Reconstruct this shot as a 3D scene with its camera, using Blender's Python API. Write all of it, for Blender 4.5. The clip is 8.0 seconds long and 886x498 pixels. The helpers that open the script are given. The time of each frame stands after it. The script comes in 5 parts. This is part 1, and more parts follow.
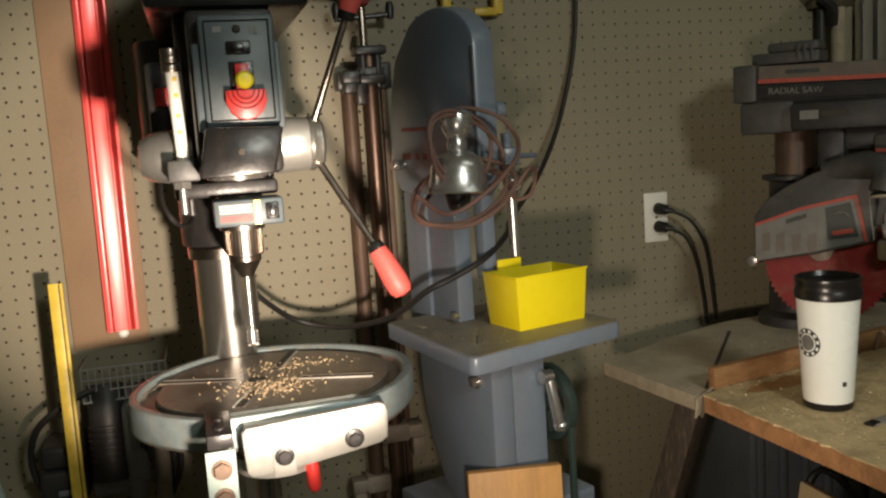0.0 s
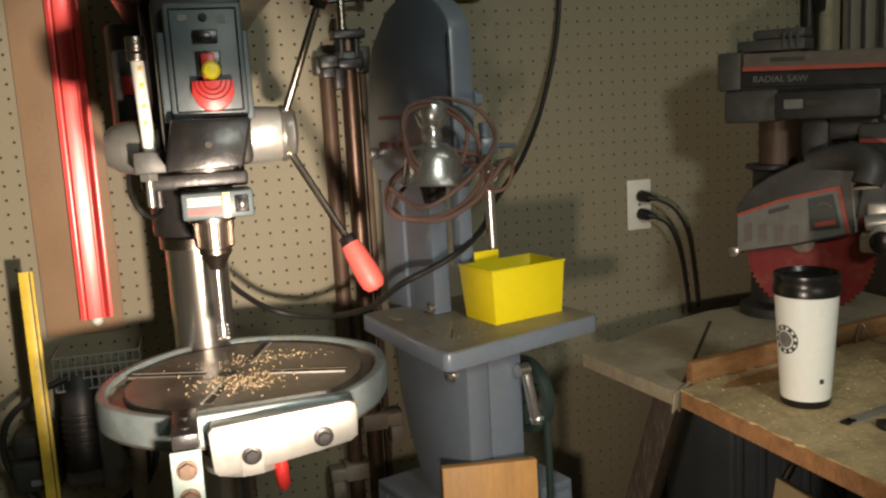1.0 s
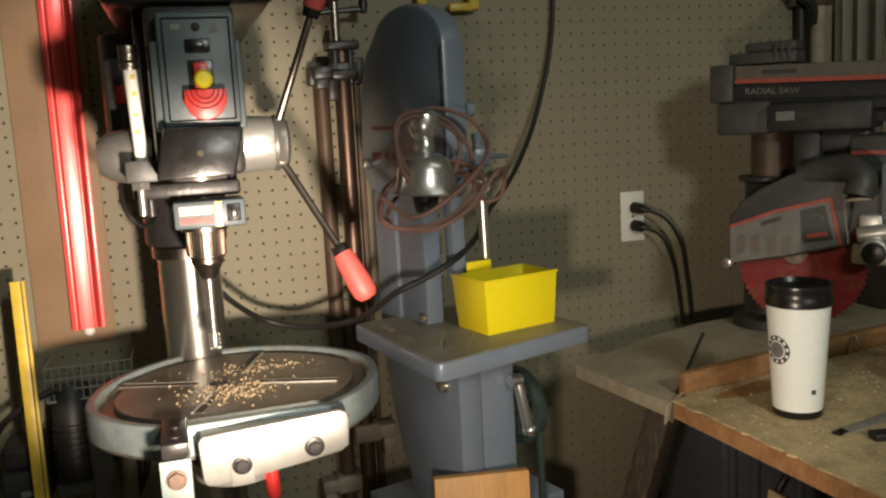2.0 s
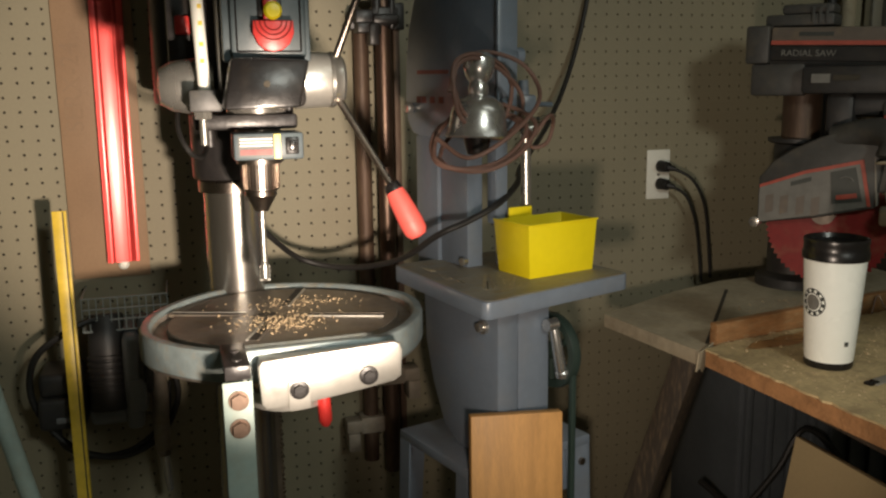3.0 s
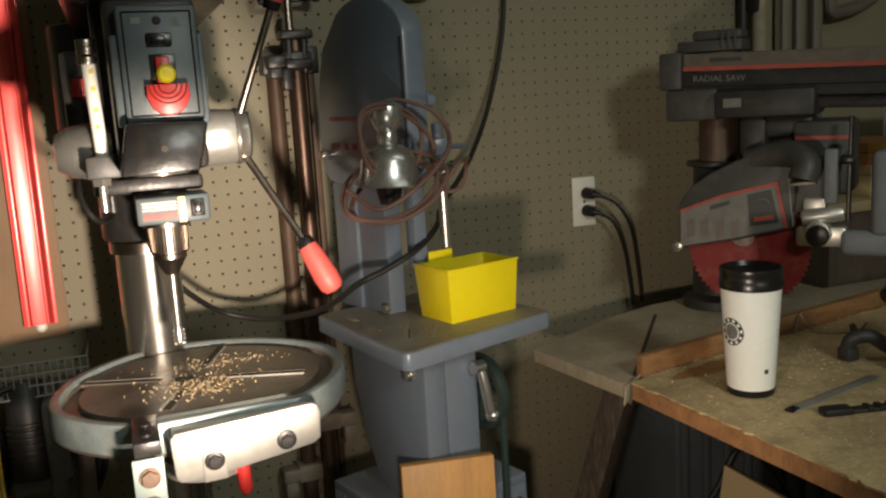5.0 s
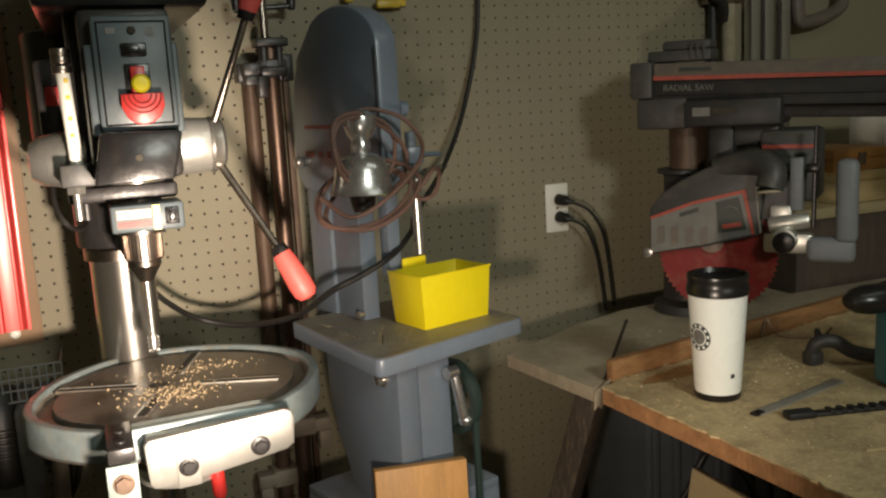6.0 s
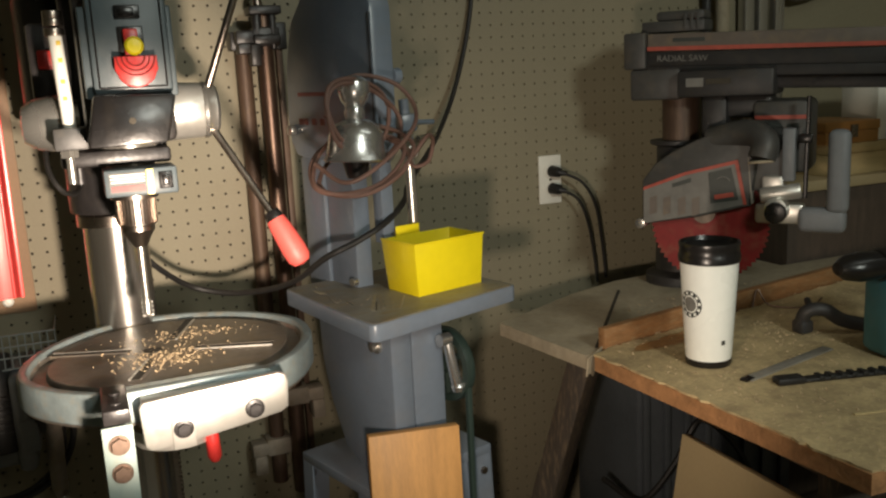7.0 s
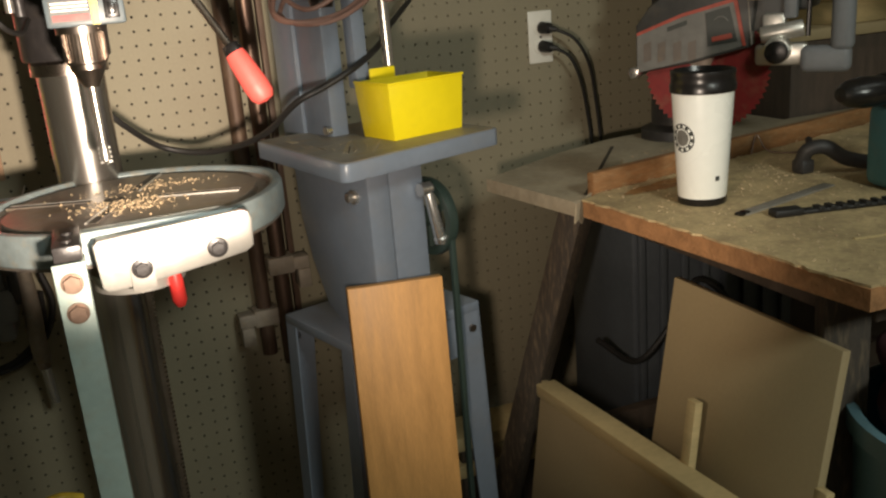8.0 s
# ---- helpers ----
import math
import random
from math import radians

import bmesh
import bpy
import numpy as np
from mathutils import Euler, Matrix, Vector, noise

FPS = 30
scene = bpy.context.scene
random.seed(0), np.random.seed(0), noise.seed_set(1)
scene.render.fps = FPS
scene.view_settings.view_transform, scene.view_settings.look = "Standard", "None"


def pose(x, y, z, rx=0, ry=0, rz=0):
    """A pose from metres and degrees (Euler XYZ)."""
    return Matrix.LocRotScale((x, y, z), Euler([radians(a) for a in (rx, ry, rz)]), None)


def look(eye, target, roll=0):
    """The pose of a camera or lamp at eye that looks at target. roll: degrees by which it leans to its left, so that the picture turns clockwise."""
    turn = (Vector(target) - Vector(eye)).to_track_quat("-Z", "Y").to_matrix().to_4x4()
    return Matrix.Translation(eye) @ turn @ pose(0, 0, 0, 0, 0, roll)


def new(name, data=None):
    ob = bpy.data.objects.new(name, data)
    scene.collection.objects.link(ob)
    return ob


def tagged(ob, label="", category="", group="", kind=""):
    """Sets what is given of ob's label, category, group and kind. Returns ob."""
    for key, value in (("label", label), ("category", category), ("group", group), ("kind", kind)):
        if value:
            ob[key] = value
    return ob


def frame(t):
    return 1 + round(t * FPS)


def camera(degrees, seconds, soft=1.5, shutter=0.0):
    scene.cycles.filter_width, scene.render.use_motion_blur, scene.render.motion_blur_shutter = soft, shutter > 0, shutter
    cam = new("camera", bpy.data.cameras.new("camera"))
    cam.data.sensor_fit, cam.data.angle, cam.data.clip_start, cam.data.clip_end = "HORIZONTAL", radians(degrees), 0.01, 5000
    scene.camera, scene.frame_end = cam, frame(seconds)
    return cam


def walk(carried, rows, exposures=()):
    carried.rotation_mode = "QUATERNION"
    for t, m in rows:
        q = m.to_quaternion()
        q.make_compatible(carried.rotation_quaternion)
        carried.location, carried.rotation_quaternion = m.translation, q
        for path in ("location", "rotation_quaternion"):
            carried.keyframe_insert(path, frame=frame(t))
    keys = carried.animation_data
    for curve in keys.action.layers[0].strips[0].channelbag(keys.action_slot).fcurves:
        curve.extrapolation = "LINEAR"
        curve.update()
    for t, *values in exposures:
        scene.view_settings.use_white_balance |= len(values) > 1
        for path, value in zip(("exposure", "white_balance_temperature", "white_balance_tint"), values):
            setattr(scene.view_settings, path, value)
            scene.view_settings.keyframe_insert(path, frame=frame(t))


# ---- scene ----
cam = camera(53.0, 8.0, soft=2.3)
PATH = [
    (0, (0.279, -1.752, 1.387), (0.798, 0.161, 1.118), -3.6),
    (0.5, (0.285, -1.744, 1.392), (0.79, 0.17, 1.106), -3.7),
    (1, (0.309, -1.735, 1.407), (0.841, 0.165, 1.082), -3.2),
    (1.2, (0.324, -1.75, 1.429), (0.884, 0.156, 1.191), -3.6),
    (2.3, (0.295, -1.734, 1.396), (0.82, 0.171, 1.087), -2.4),
    (2.5, (0.265, -1.739, 1.402), (0.786, 0.168, 1.095), -1.5),
    (3, (0.227, -1.741, 1.378), (0.788, 0.141, 1.001), -0.7),
    (3.5, (0.222, -1.742, 1.378), (0.815, 0.125, 0.974), -0.4),
    (4, (0.232, -1.739, 1.388), (0.827, 0.131, 1.005), -2.2),
    (4.5, (0.238, -1.733, 1.405), (0.815, 0.156, 1.092), -2.2),
    (5, (0.28, -1.737, 1.417), (0.947, 0.117, 1.074), -3.4),
    (5.2, (0.288, -1.756, 1.436), (0.966, 0.093, 1.086), -4.2),
    (6.3, (0.279, -1.754, 1.42), (1.002, 0.08, 1.084), -2.9),
    (6.5, (0.287, -1.759, 1.418), (0.998, 0.077, 1.065), -3.0),
    (7, (0.276, -1.76, 1.409), (1.001, 0.063, 1.023), -2.9),
    (7.5, (0.288, -1.759, 1.381), (1.018, 0.042, 0.909), -3.6),
    (8, (0.324, -1.732, 1.298), (1.004, 0.058, 0.719), -4.7),
]
walk(cam, [(t, look(eye, target, roll)) for t, eye, target, roll in PATH],
     exposures=((0, 0.0), (1.2, 0.0), (2.3, -0.05), (3, -0.25), (4, -0.32), (4.6, -0.32), (5.2, -0.1), (6.3, 0.05), (7.2, 0.05), (8, 0.18)))

# ---- light ----
world = bpy.data.worlds.new("world")
scene.world = world
world.use_nodes = True
world.node_tree.nodes["Background"].inputs[0].default_value = (1.0, 0.9, 0.68, 1)
world.node_tree.nodes["Background"].inputs[1].default_value = 0.035


# work light held low in front of the camera: hot core and wide spill
for power, size, blend, target in ((90, 42, 0.6, (0.25, 0, 1.26)), (23, 66, 1.0, (0.98, -0.4, 1.0))):
    data = bpy.data.lights.new("work_light", "SPOT")
    data.energy, data.color = power, (1.0, 0.82, 0.66)
    data.spot_size, data.spot_blend, data.shadow_soft_size = radians(size), blend, 0.025
    new("work_light", data).matrix_world = look((0.41, -1.36, 1.13), target)
# unseen lamp behind the camera, and a weaker added fill over the saw bench
for at, power, size, target in (((0.95, -2.9, 2.12), 17, 0.34, (1.0, -0.4, 0.95)), ((1.50, -1.40, 2.36), 1.6, 1.2, (1.5, -1.40, 0.0))):
    data = bpy.data.lights.new("unseen_lamp", "AREA")
    data.energy, data.color = power, (0.95, 1.0, 0.90)
    data.shape, data.size, data.size_y = "RECTANGLE", size, 0.25
    new("unseen_lamp", data).matrix_world = look(at, (target[0], target[1] + 0.001, target[2]))


# ---- materials ----
def material(name, colour, rough=0.6, metal=0.0, vary=0.25, scale=8.0, bump=0.15, fine=90.0, stretch=(1, 1, 1), dirt=0.0, coat=0.0):
    """Base colour broken by a coarse and a fine noise, with bump from the fine one."""
    m = bpy.data.materials.new(name)
    m.use_nodes = True
    nt = m.node_tree
    b = nt.nodes["Principled BSDF"]
    tc = nt.nodes.new("ShaderNodeTexCoord")
    mp = nt.nodes.new("ShaderNodeMapping")
    mp.inputs["Scale"].default_value = stretch
    nt.links.new(tc.outputs["Object"], mp.inputs["Vector"])
    n1 = nt.nodes.new("ShaderNodeTexNoise")
    n1.inputs["Scale"].default_value, n1.inputs["Detail"].default_value = scale, 6
    n2 = nt.nodes.new("ShaderNodeTexNoise")
    n2.inputs["Scale"].default_value, n2.inputs["Detail"].default_value = fine, 3
    for n in (n1, n2):
        nt.links.new(mp.outputs[0], n.inputs["Vector"])
    ramp = nt.nodes.new("ShaderNodeValToRGB")
    ramp.color_ramp.elements[0].position, ramp.color_ramp.elements[1].position = 0.3, 0.7
    lo = [c * (1 - vary) for c in colour]
    hi = [min(1, c * (1 + vary * 0.8)) for c in colour]
    ramp.color_ramp.elements[0].color = (*lo, 1)
    ramp.color_ramp.elements[1].color = (*hi, 1)
    mixer = nt.nodes.new("ShaderNodeMath")
    mixer.operation = "MULTIPLY_ADD"
    mixer.inputs[1].default_value = 0.35
    nt.links.new(n2.outputs["Fac"], mixer.inputs[0])
    half = nt.nodes.new("ShaderNodeMath")
    half.operation = "MULTIPLY"
    half.inputs[1].default_value = 0.65
    nt.links.new(n1.outputs["Fac"], half.inputs[0])
    nt.links.new(half.outputs[0], mixer.inputs[2])
    nt.links.new(mixer.outputs[0], ramp.inputs["Fac"])
    out = ramp.outputs["Color"]
    if dirt:
        n3 = nt.nodes.new("ShaderNodeTexNoise")
        n3.inputs["Scale"].default_value, n3.inputs["Detail"].default_value = scale * 3.1, 8
        nt.links.new(mp.outputs[0], n3.inputs["Vector"])
        r3 = nt.nodes.new("ShaderNodeValToRGB")
        r3.color_ramp.elements[0].position, r3.color_ramp.elements[1].position = 0.5, 0.72
        r3.color_ramp.elements[0].color, r3.color_ramp.elements[1].color = (0, 0, 0, 1), (dirt, dirt, dirt, 1)
        nt.links.new(n3.outputs["Fac"], r3.inputs["Fac"])
        mx = nt.nodes.new("ShaderNodeMix")
        mx.data_type = "RGBA"
        nt.links.new(r3.outputs["Color"], mx.inputs["Factor"])
        nt.links.new(out, mx.inputs["A"])
        mx.inputs["B"].default_value = (0.30, 0.22, 0.12, 1)
        out = mx.outputs["Result"]
    nt.links.new(out, b.inputs["Base Color"])
    b.inputs["Metallic"].default_value = metal
    rr = nt.nodes.new("ShaderNodeMapRange")
    rr.inputs["To Min"].default_value, rr.inputs["To Max"].default_value = max(0.03, rough - 0.12), min(1, rough + 0.12)
    nt.links.new(n1.outputs["Fac"], rr.inputs["Value"])
    nt.links.new(rr.outputs[0], b.inputs["Roughness"])
    if coat:
        b.inputs["Coat Weight"].default_value, b.inputs["Coat Roughness"].default_value = coat, 0.24
    bp = nt.nodes.new("ShaderNodeBump")
    bp.inputs["Strength"].default_value, bp.inputs["Distance"].default_value = bump, 0.002
    nt.links.new(n2.outputs["Fac"], bp.inputs["Height"])
    nt.links.new(bp.outputs[0], b.inputs["Normal"])
    return m


PEG = material("painted_pegboard", (0.255, 0.225, 0.150), 0.62, vary=0.10, scale=3, bump=0.10, fine=220)
# near-black: painted shade for holes, slots and gaps, plain dark on small marks
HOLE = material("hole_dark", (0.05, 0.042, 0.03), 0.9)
WALL = material("painted_wall", (0.255, 0.225, 0.148), 0.7, vary=0.10, scale=2, fine=120)
CEIL = material("ceiling_board", (0.6, 0.57, 0.5), 0.9, vary=0.08)
CONCRETE = material("concrete", (0.22, 0.19, 0.15), 0.85, vary=0.3, scale=4, fine=80, dirt=0.4)
HARD = material("hardboard", (0.30, 0.19, 0.11), 0.6, vary=0.12, scale=10, fine=260)
HARD2 = material("hardboard_engraved", (0.265, 0.17, 0.10), 0.7, vary=0.1)
RED = material("red_anodised", (0.82, 0.075, 0.068), 0.36, metal=0.6, vary=0.08, scale=6, bump=0.05, coat=0.8)
REDP = material("red_plastic", (0.60, 0.035, 0.03), 0.38, vary=0.1, scale=20)
GRIP = material("worn_red_grip", (0.58, 0.085, 0.07), 0.55, vary=0.12, scale=20)
REDD = material("dull_red_paint", (0.21, 0.015, 0.014), 0.5, vary=0.25, scale=14, dirt=0.2)
YEL = material("yellow_plastic", (0.86, 0.70, 0.01), 0.36, vary=0.06, scale=14, bump=0.05)
YELM = material("yellow_paint", (0.72, 0.50, 0.05), 0.4, vary=0.2, scale=20, dirt=0.2)
WHITEP = material("white_plastic", (0.78, 0.76, 0.68), 0.4, vary=0.05)
BLACK = material("black_plastic", (0.011, 0.010, 0.010), 0.30, vary=0.35, scale=14, dirt=0.02)
BLACKM = material("black_castiron", (0.022, 0.020, 0.020), 0.38, vary=0.4, scale=18, bump=0.3, dirt=0.03)
RUBBER = material("black_rubber", (0.015, 0.014, 0.013), 0.55, vary=0.3)
PANEL = material("grey_control_panel", (0.075, 0.097, 0.107), 0.42, vary=0.12, scale=10, dirt=0.05)
STEEL = material("ground_steel", (0.56, 0.54, 0.50), 0.27, metal=0.85, vary=0.14, scale=12, stretch=(1, 1, 0.15), bump=0.08)
COLUMN = material("polished_column", (0.50, 0.47, 0.43), 0.22, metal=0.95, vary=0.12, scale=12, stretch=(1, 1, 0.15), bump=0.05)
DSTEEL = material("dark_steel", (0.34, 0.29, 0.25), 0.30, metal=1.0, vary=0.3, scale=14, bump=0.12)
RUST = material("rusty_pipe", (0.13, 0.085, 0.066), 0.42, metal=0.85, vary=0.35, scale=10, stretch=(3, 3, 0.6), dirt=0.25)
ALU = material("cast_aluminium", (0.70, 0.68, 0.63), 0.36, metal=0.75, vary=0.12, scale=18, bump=0.12, dirt=0.1)
BROWN = material("brown_oxide_pipe", (0.10, 0.062, 0.042), 0.55, metal=0.3, vary=0.35, scale=12, stretch=(3, 3, 0.6), dirt=0.2)
BELL = material("dusty_chrome", (0.66, 0.66, 0.65), 0.26, metal=0.9, vary=0.15, scale=25, bump=0.03)
CHROME = material("chrome", (0.74, 0.73, 0.70), 0.07, metal=1.0, vary=0.06, bump=0.01)
TABLE = material("worn_iron_top", (0.27, 0.235, 0.20), 0.40, metal=0.65, vary=0.35, scale=16, bump=0.2, dirt=0.45)
RIM = material("blue_grey_rim", (0.22, 0.265, 0.27), 0.42, metal=0.3, vary=0.3, scale=22, dirt=0.35)
BSAW = material("blue_grey_enamel", (0.165, 0.20, 0.25), 0.34, vary=0.12, scale=7, bump=0.06, dirt=0.10, coat=0.25)
BSTOP = material("dusty_grey_table", (0.27, 0.25, 0.21), 0.5, metal=0.1, vary=0.45, scale=9, stretch=(1, 2.5, 1), dirt=0.75)
GREEN = material("green_paint", (0.025, 0.042, 0.036), 0.4, vary=0.2)
LEG = material("pale_green_paint", (0.30, 0.38, 0.35), 0.5, vary=0.16, scale=16, dirt=0.2)
JAW = material("dusty_grey_iron", (0.30, 0.26, 0.21), 0.6, metal=0.2, vary=0.3, scale=20, dirt=0.3)
COPPER = material("rusty_bolt", (0.20, 0.135, 0.10), 0.5, metal=0.6, vary=0.4, scale=60)
CORD = material("brown_cord", (0.15, 0.083, 0.064), 0.6, vary=0.15, scale=60)
CHIP = material("chipboard_top", (0.47, 0.36, 0.19), 0.9, vary=0.42, scale=13, bump=0.8, fine=150, dirt=0.75)
CHIPE = material("chipboard_edge", (0.36, 0.18, 0.075), 0.75, vary=0.35, scale=40, bump=0.6, fine=200)
DUSTY = material("dusty_board", (0.40, 0.34, 0.24), 0.8, vary=0.28, scale=12, bump=0.3, dirt=0.3)
OAK = material("honey_oak", (0.52, 0.27, 0.085), 0.52, vary=0.22, scale=9, fine=70, stretch=(9, 9, 0.7), bump=0.12)
PINE = material("pale_pine", (0.52, 0.40, 0.20), 0.6, vary=0.2, scale=9, stretch=(1, 1, 8))
MDF = material("mdf_panel", (0.40, 0.31, 0.17), 0.65, vary=0.08, scale=5, fine=200)
DARKW = material("dark_stained_wood", (0.07, 0.05, 0.035), 0.65, vary=0.35, scale=12, stretch=(6, 6, 1))
LEGW = material("dusty_brown_wood", (0.055, 0.042, 0.030), 0.7, vary=0.3, scale=12, stretch=(6, 6, 1), dirt=0.3)
RGREY = material("saw_grey_paint", (0.055, 0.054, 0.051), 0.5, vary=0.3, scale=12, dirt=0.09)
RDARK = material("saw_dark_paint", (0.028, 0.027, 0.027), 0.5, vary=0.3, scale=12, dirt=0.05)
RTAN = material("saw_warm_grey_band", (0.15, 0.125, 0.105), 0.5, vary=0.15, scale=12, dirt=0.25)
LABEL = material("worn_grey_label", (0.17, 0.165, 0.15), 0.5, vary=0.2, scale=40)
STRIPE = material("red_stripe", (0.40, 0.075, 0.05), 0.5, vary=0.2, scale=40)
CUPW = material("cream_mug", (0.88, 0.90, 0.85), 0.3, vary=0.04, coat=0.3)
INK = material("printed_ink", (0.05, 0.055, 0.05), 0.5, vary=0.2)
TEAL = material("teal_plastic", (0.06, 0.19, 0.22), 0.42, vary=0.15, scale=15, dirt=0.1)
TUBB = material("blue_plastic_tub", (0.13, 0.25, 0.30), 0.45, vary=0.12, scale=6)
GPLASTIC = material("grey_plastic", (0.18, 0.19, 0.20), 0.5, vary=0.15)
CRATE = material("dark_grey_plastic", (0.07, 0.08, 0.09), 0.5, vary=0.2)
WIRE = material("galvanised_wire", (0.35, 0.38, 0.37), 0.5, metal=0.3, vary=0.15)
CLOTH = material("maroon_cloth", (0.09, 0.03, 0.035), 0.9, vary=0.3, scale=30, bump=0.5)
AMBER = material("amber_wood_box", (0.42, 0.21, 0.06), 0.5, vary=0.2, scale=8, stretch=(1, 6, 6))
BLUE = material("blue_print", (0.03, 0.07, 0.38), 0.4, vary=0.1)
GLUE = material("dried_varnish", (0.34, 0.18, 0.065), 0.3, vary=0.5, scale=18, bump=0.5, fine=60)
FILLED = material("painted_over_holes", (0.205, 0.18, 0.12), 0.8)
FENCE = material("varnished_fence", (0.25, 0.125, 0.05), 0.5, vary=0.35, scale=14, stretch=(1, 4, 6), dirt=0.5)
DSTRIP = material("dusty_steel_strip", (0.30, 0.285, 0.25), 0.5, metal=0.3, vary=0.25, scale=30, dirt=0.3)
FADED = material("faded_red_print", (0.20, 0.07, 0.06), 0.5, vary=0.3, scale=60)
DUST = material("wood_shavings", (0.52, 0.39, 0.24), 0.85, vary=0.3, scale=200)


# ---- mesh helpers ----
def thing(name, at, label, category, group="", kind=""):
    ob = new(name)
    ob.empty_display_size = 0.05
    ob.location = at
    return tagged(ob, label, category, group, kind)


def part(name, bm, mat, parent=None, label="", smooth=True, m=None):
    """Links a bmesh, built in world places, as one mesh object under a thing or a part."""
    if m is not None:
        bm.transform(m)
    me = bpy.data.meshes.new(name)
    bm.to_mesh(me)
    bm.free()
    me.materials.append(mat)
    if smooth:
        me.shade_smooth()
        me.set_sharp_from_angle(angle=radians(35))
    ob = new(name, me)
    if parent is not None:
        ob.parent = parent
        at = Vector(parent.location) if parent.parent is None else Vector((0, 0, 0))
        ob.matrix_parent_inverse = Matrix.Translation(-at) if parent.parent is None else Matrix.Identity(4)
    return tagged(ob, label)


def box(x0, x1, y0, y1, z0, z1, bevel=0.002, seg=2):
    bm = bmesh.new()
    bmesh.ops.create_cube(bm, size=1)
    for v in bm.verts:
        v.co = Vector(((x0 + x1) / 2 + v.co.x * (x1 - x0), (y0 + y1) / 2 + v.co.y * (y1 - y0), (z0 + z1) / 2 + v.co.z * (z1 - z0)))
    if bevel:
        bmesh.ops.bevel(bm, geom=bm.edges[:], offset=bevel, segments=seg, affect="EDGES", profile=0.5)
    return bm


def cyl(p0, p1, r0, r1=None, seg=24, bevel=0.0):
    p0, p1 = Vector(p0), Vector(p1)
    r1 = r0 if r1 is None else r1
    bm = bmesh.new()
    bmesh.ops.create_cone(bm, cap_ends=True, segments=seg, radius1=r0, radius2=r1, depth=(p1 - p0).length)
    if bevel:
        caps = [e for e in bm.edges if any(len(f.verts) > 4 for f in e.link_faces)]
        bmesh.ops.bevel(bm, geom=caps, offset=bevel, segments=2, affect="EDGES", profile=0.5)
    turn = (p1 - p0).to_track_quat("Z", "Y").to_matrix().to_4x4()
    bm.transform(Matrix.Translation((p0 + p1) / 2) @ turn)
    return bm


def lathe(profile, p0, axis=(0, 0, 1), seg=36):
    """Turns (radius, height) pairs about an axis from p0."""
    bm = bmesh.new()
    rings = []
    for r, h in profile:
        rings.append([bm.verts.new((max(r, 1e-5) * math.cos(2 * math.pi * k / seg), max(r, 1e-5) * math.sin(2 * math.pi * k / seg), h)) for k in range(seg)])
    for a, b in zip(rings, rings[1:]):
        for k in range(seg):
            bm.faces.new((a[k], a[(k + 1) % seg], b[(k + 1) % seg], b[k]))
    bmesh.ops.recalc_face_normals(bm, faces=bm.faces[:])
    turn = Vector(axis).to_track_quat("Z", "Y").to_matrix().to_4x4()
    bm.transform(Matrix.Translation(p0) @ turn)
    return bm


def slab(points, depth, m=None, bevel=0.0):
    """A flat outline in x, z, given depth along y."""
    bm = bmesh.new()
    f = bm.faces.new([bm.verts.new((x, 0, z)) for x, z in points])
    ext = bmesh.ops.extrude_face_region(bm, geom=[f])
    bmesh.ops.translate(bm, vec=(0, depth, 0), verts=[v for v in ext["geom"] if isinstance(v, bmesh.types.BMVert)])
    bmesh.ops.recalc_face_normals(bm, faces=bm.faces[:])
    if bevel:
        rim = [e for e in bm.edges if any(len(q.verts) > 4 for q in e.link_faces)] or bm.edges[:]
        bmesh.ops.bevel(bm, geom=rim, offset=bevel, segments=2, affect="EDGES", profile=0.5)
    if m is not None:
        bm.transform(m)
    return bm


def smooth_path(points, steps=8):
    """Catmull-Rom through the points."""
    p = [Vector(q) for q in points]
    p = [2 * p[0] - p[1]] + p + [2 * p[-1] - p[-2]]
    out = []
    for a, b, c, d in zip(p, p[1:], p[2:], p[3:]):
        for k in range(steps):
            t = k / steps
            out.append(0.5 * ((2 * b) + (c - a) * t + (2 * a - 5 * b + 4 * c - d) * t * t + (3 * b - a - 3 * c + d) * t ** 3))
    out.append(p[-2])
    return out


def tube(points, r, seg=8, steps=8):
    pts = smooth_path(points, steps)
    bm = bmesh.new()
    rings, side = [], Vector((0.31, 0.2, 0.93))
    for k, q in enumerate(pts):
        way = (pts[min(k + 1, len(pts) - 1)] - pts[max(k - 1, 0)]).normalized()
        s = (side - way * side.dot(way)).normalized()
        side = s
        w = way.cross(s)
        rings.append([bm.verts.new(q + r * (s * math.cos(2 * math.pi * i / seg) + w * math.sin(2 * math.pi * i / seg))) for i in range(seg)])
    for a, b in zip(rings, rings[1:]):
        for i in range(seg):
            bm.faces.new((a[i], a[(i + 1) % seg], b[(i + 1) % seg], b[i]))
    bm.faces.new(rings[0]), bm.faces.new(rings[-1])
    bmesh.ops.recalc_face_normals(bm, faces=bm.faces[:])
    return bm


def merged(*bms):
    """Joins pieces of one part."""
    first = bms[0]
    for other in bms[1:]:
        me = bpy.data.meshes.new("joined")
        other.to_mesh(me)
        other.free()
        first.from_mesh(me)
        bpy.data.meshes.remove(me)
    return first


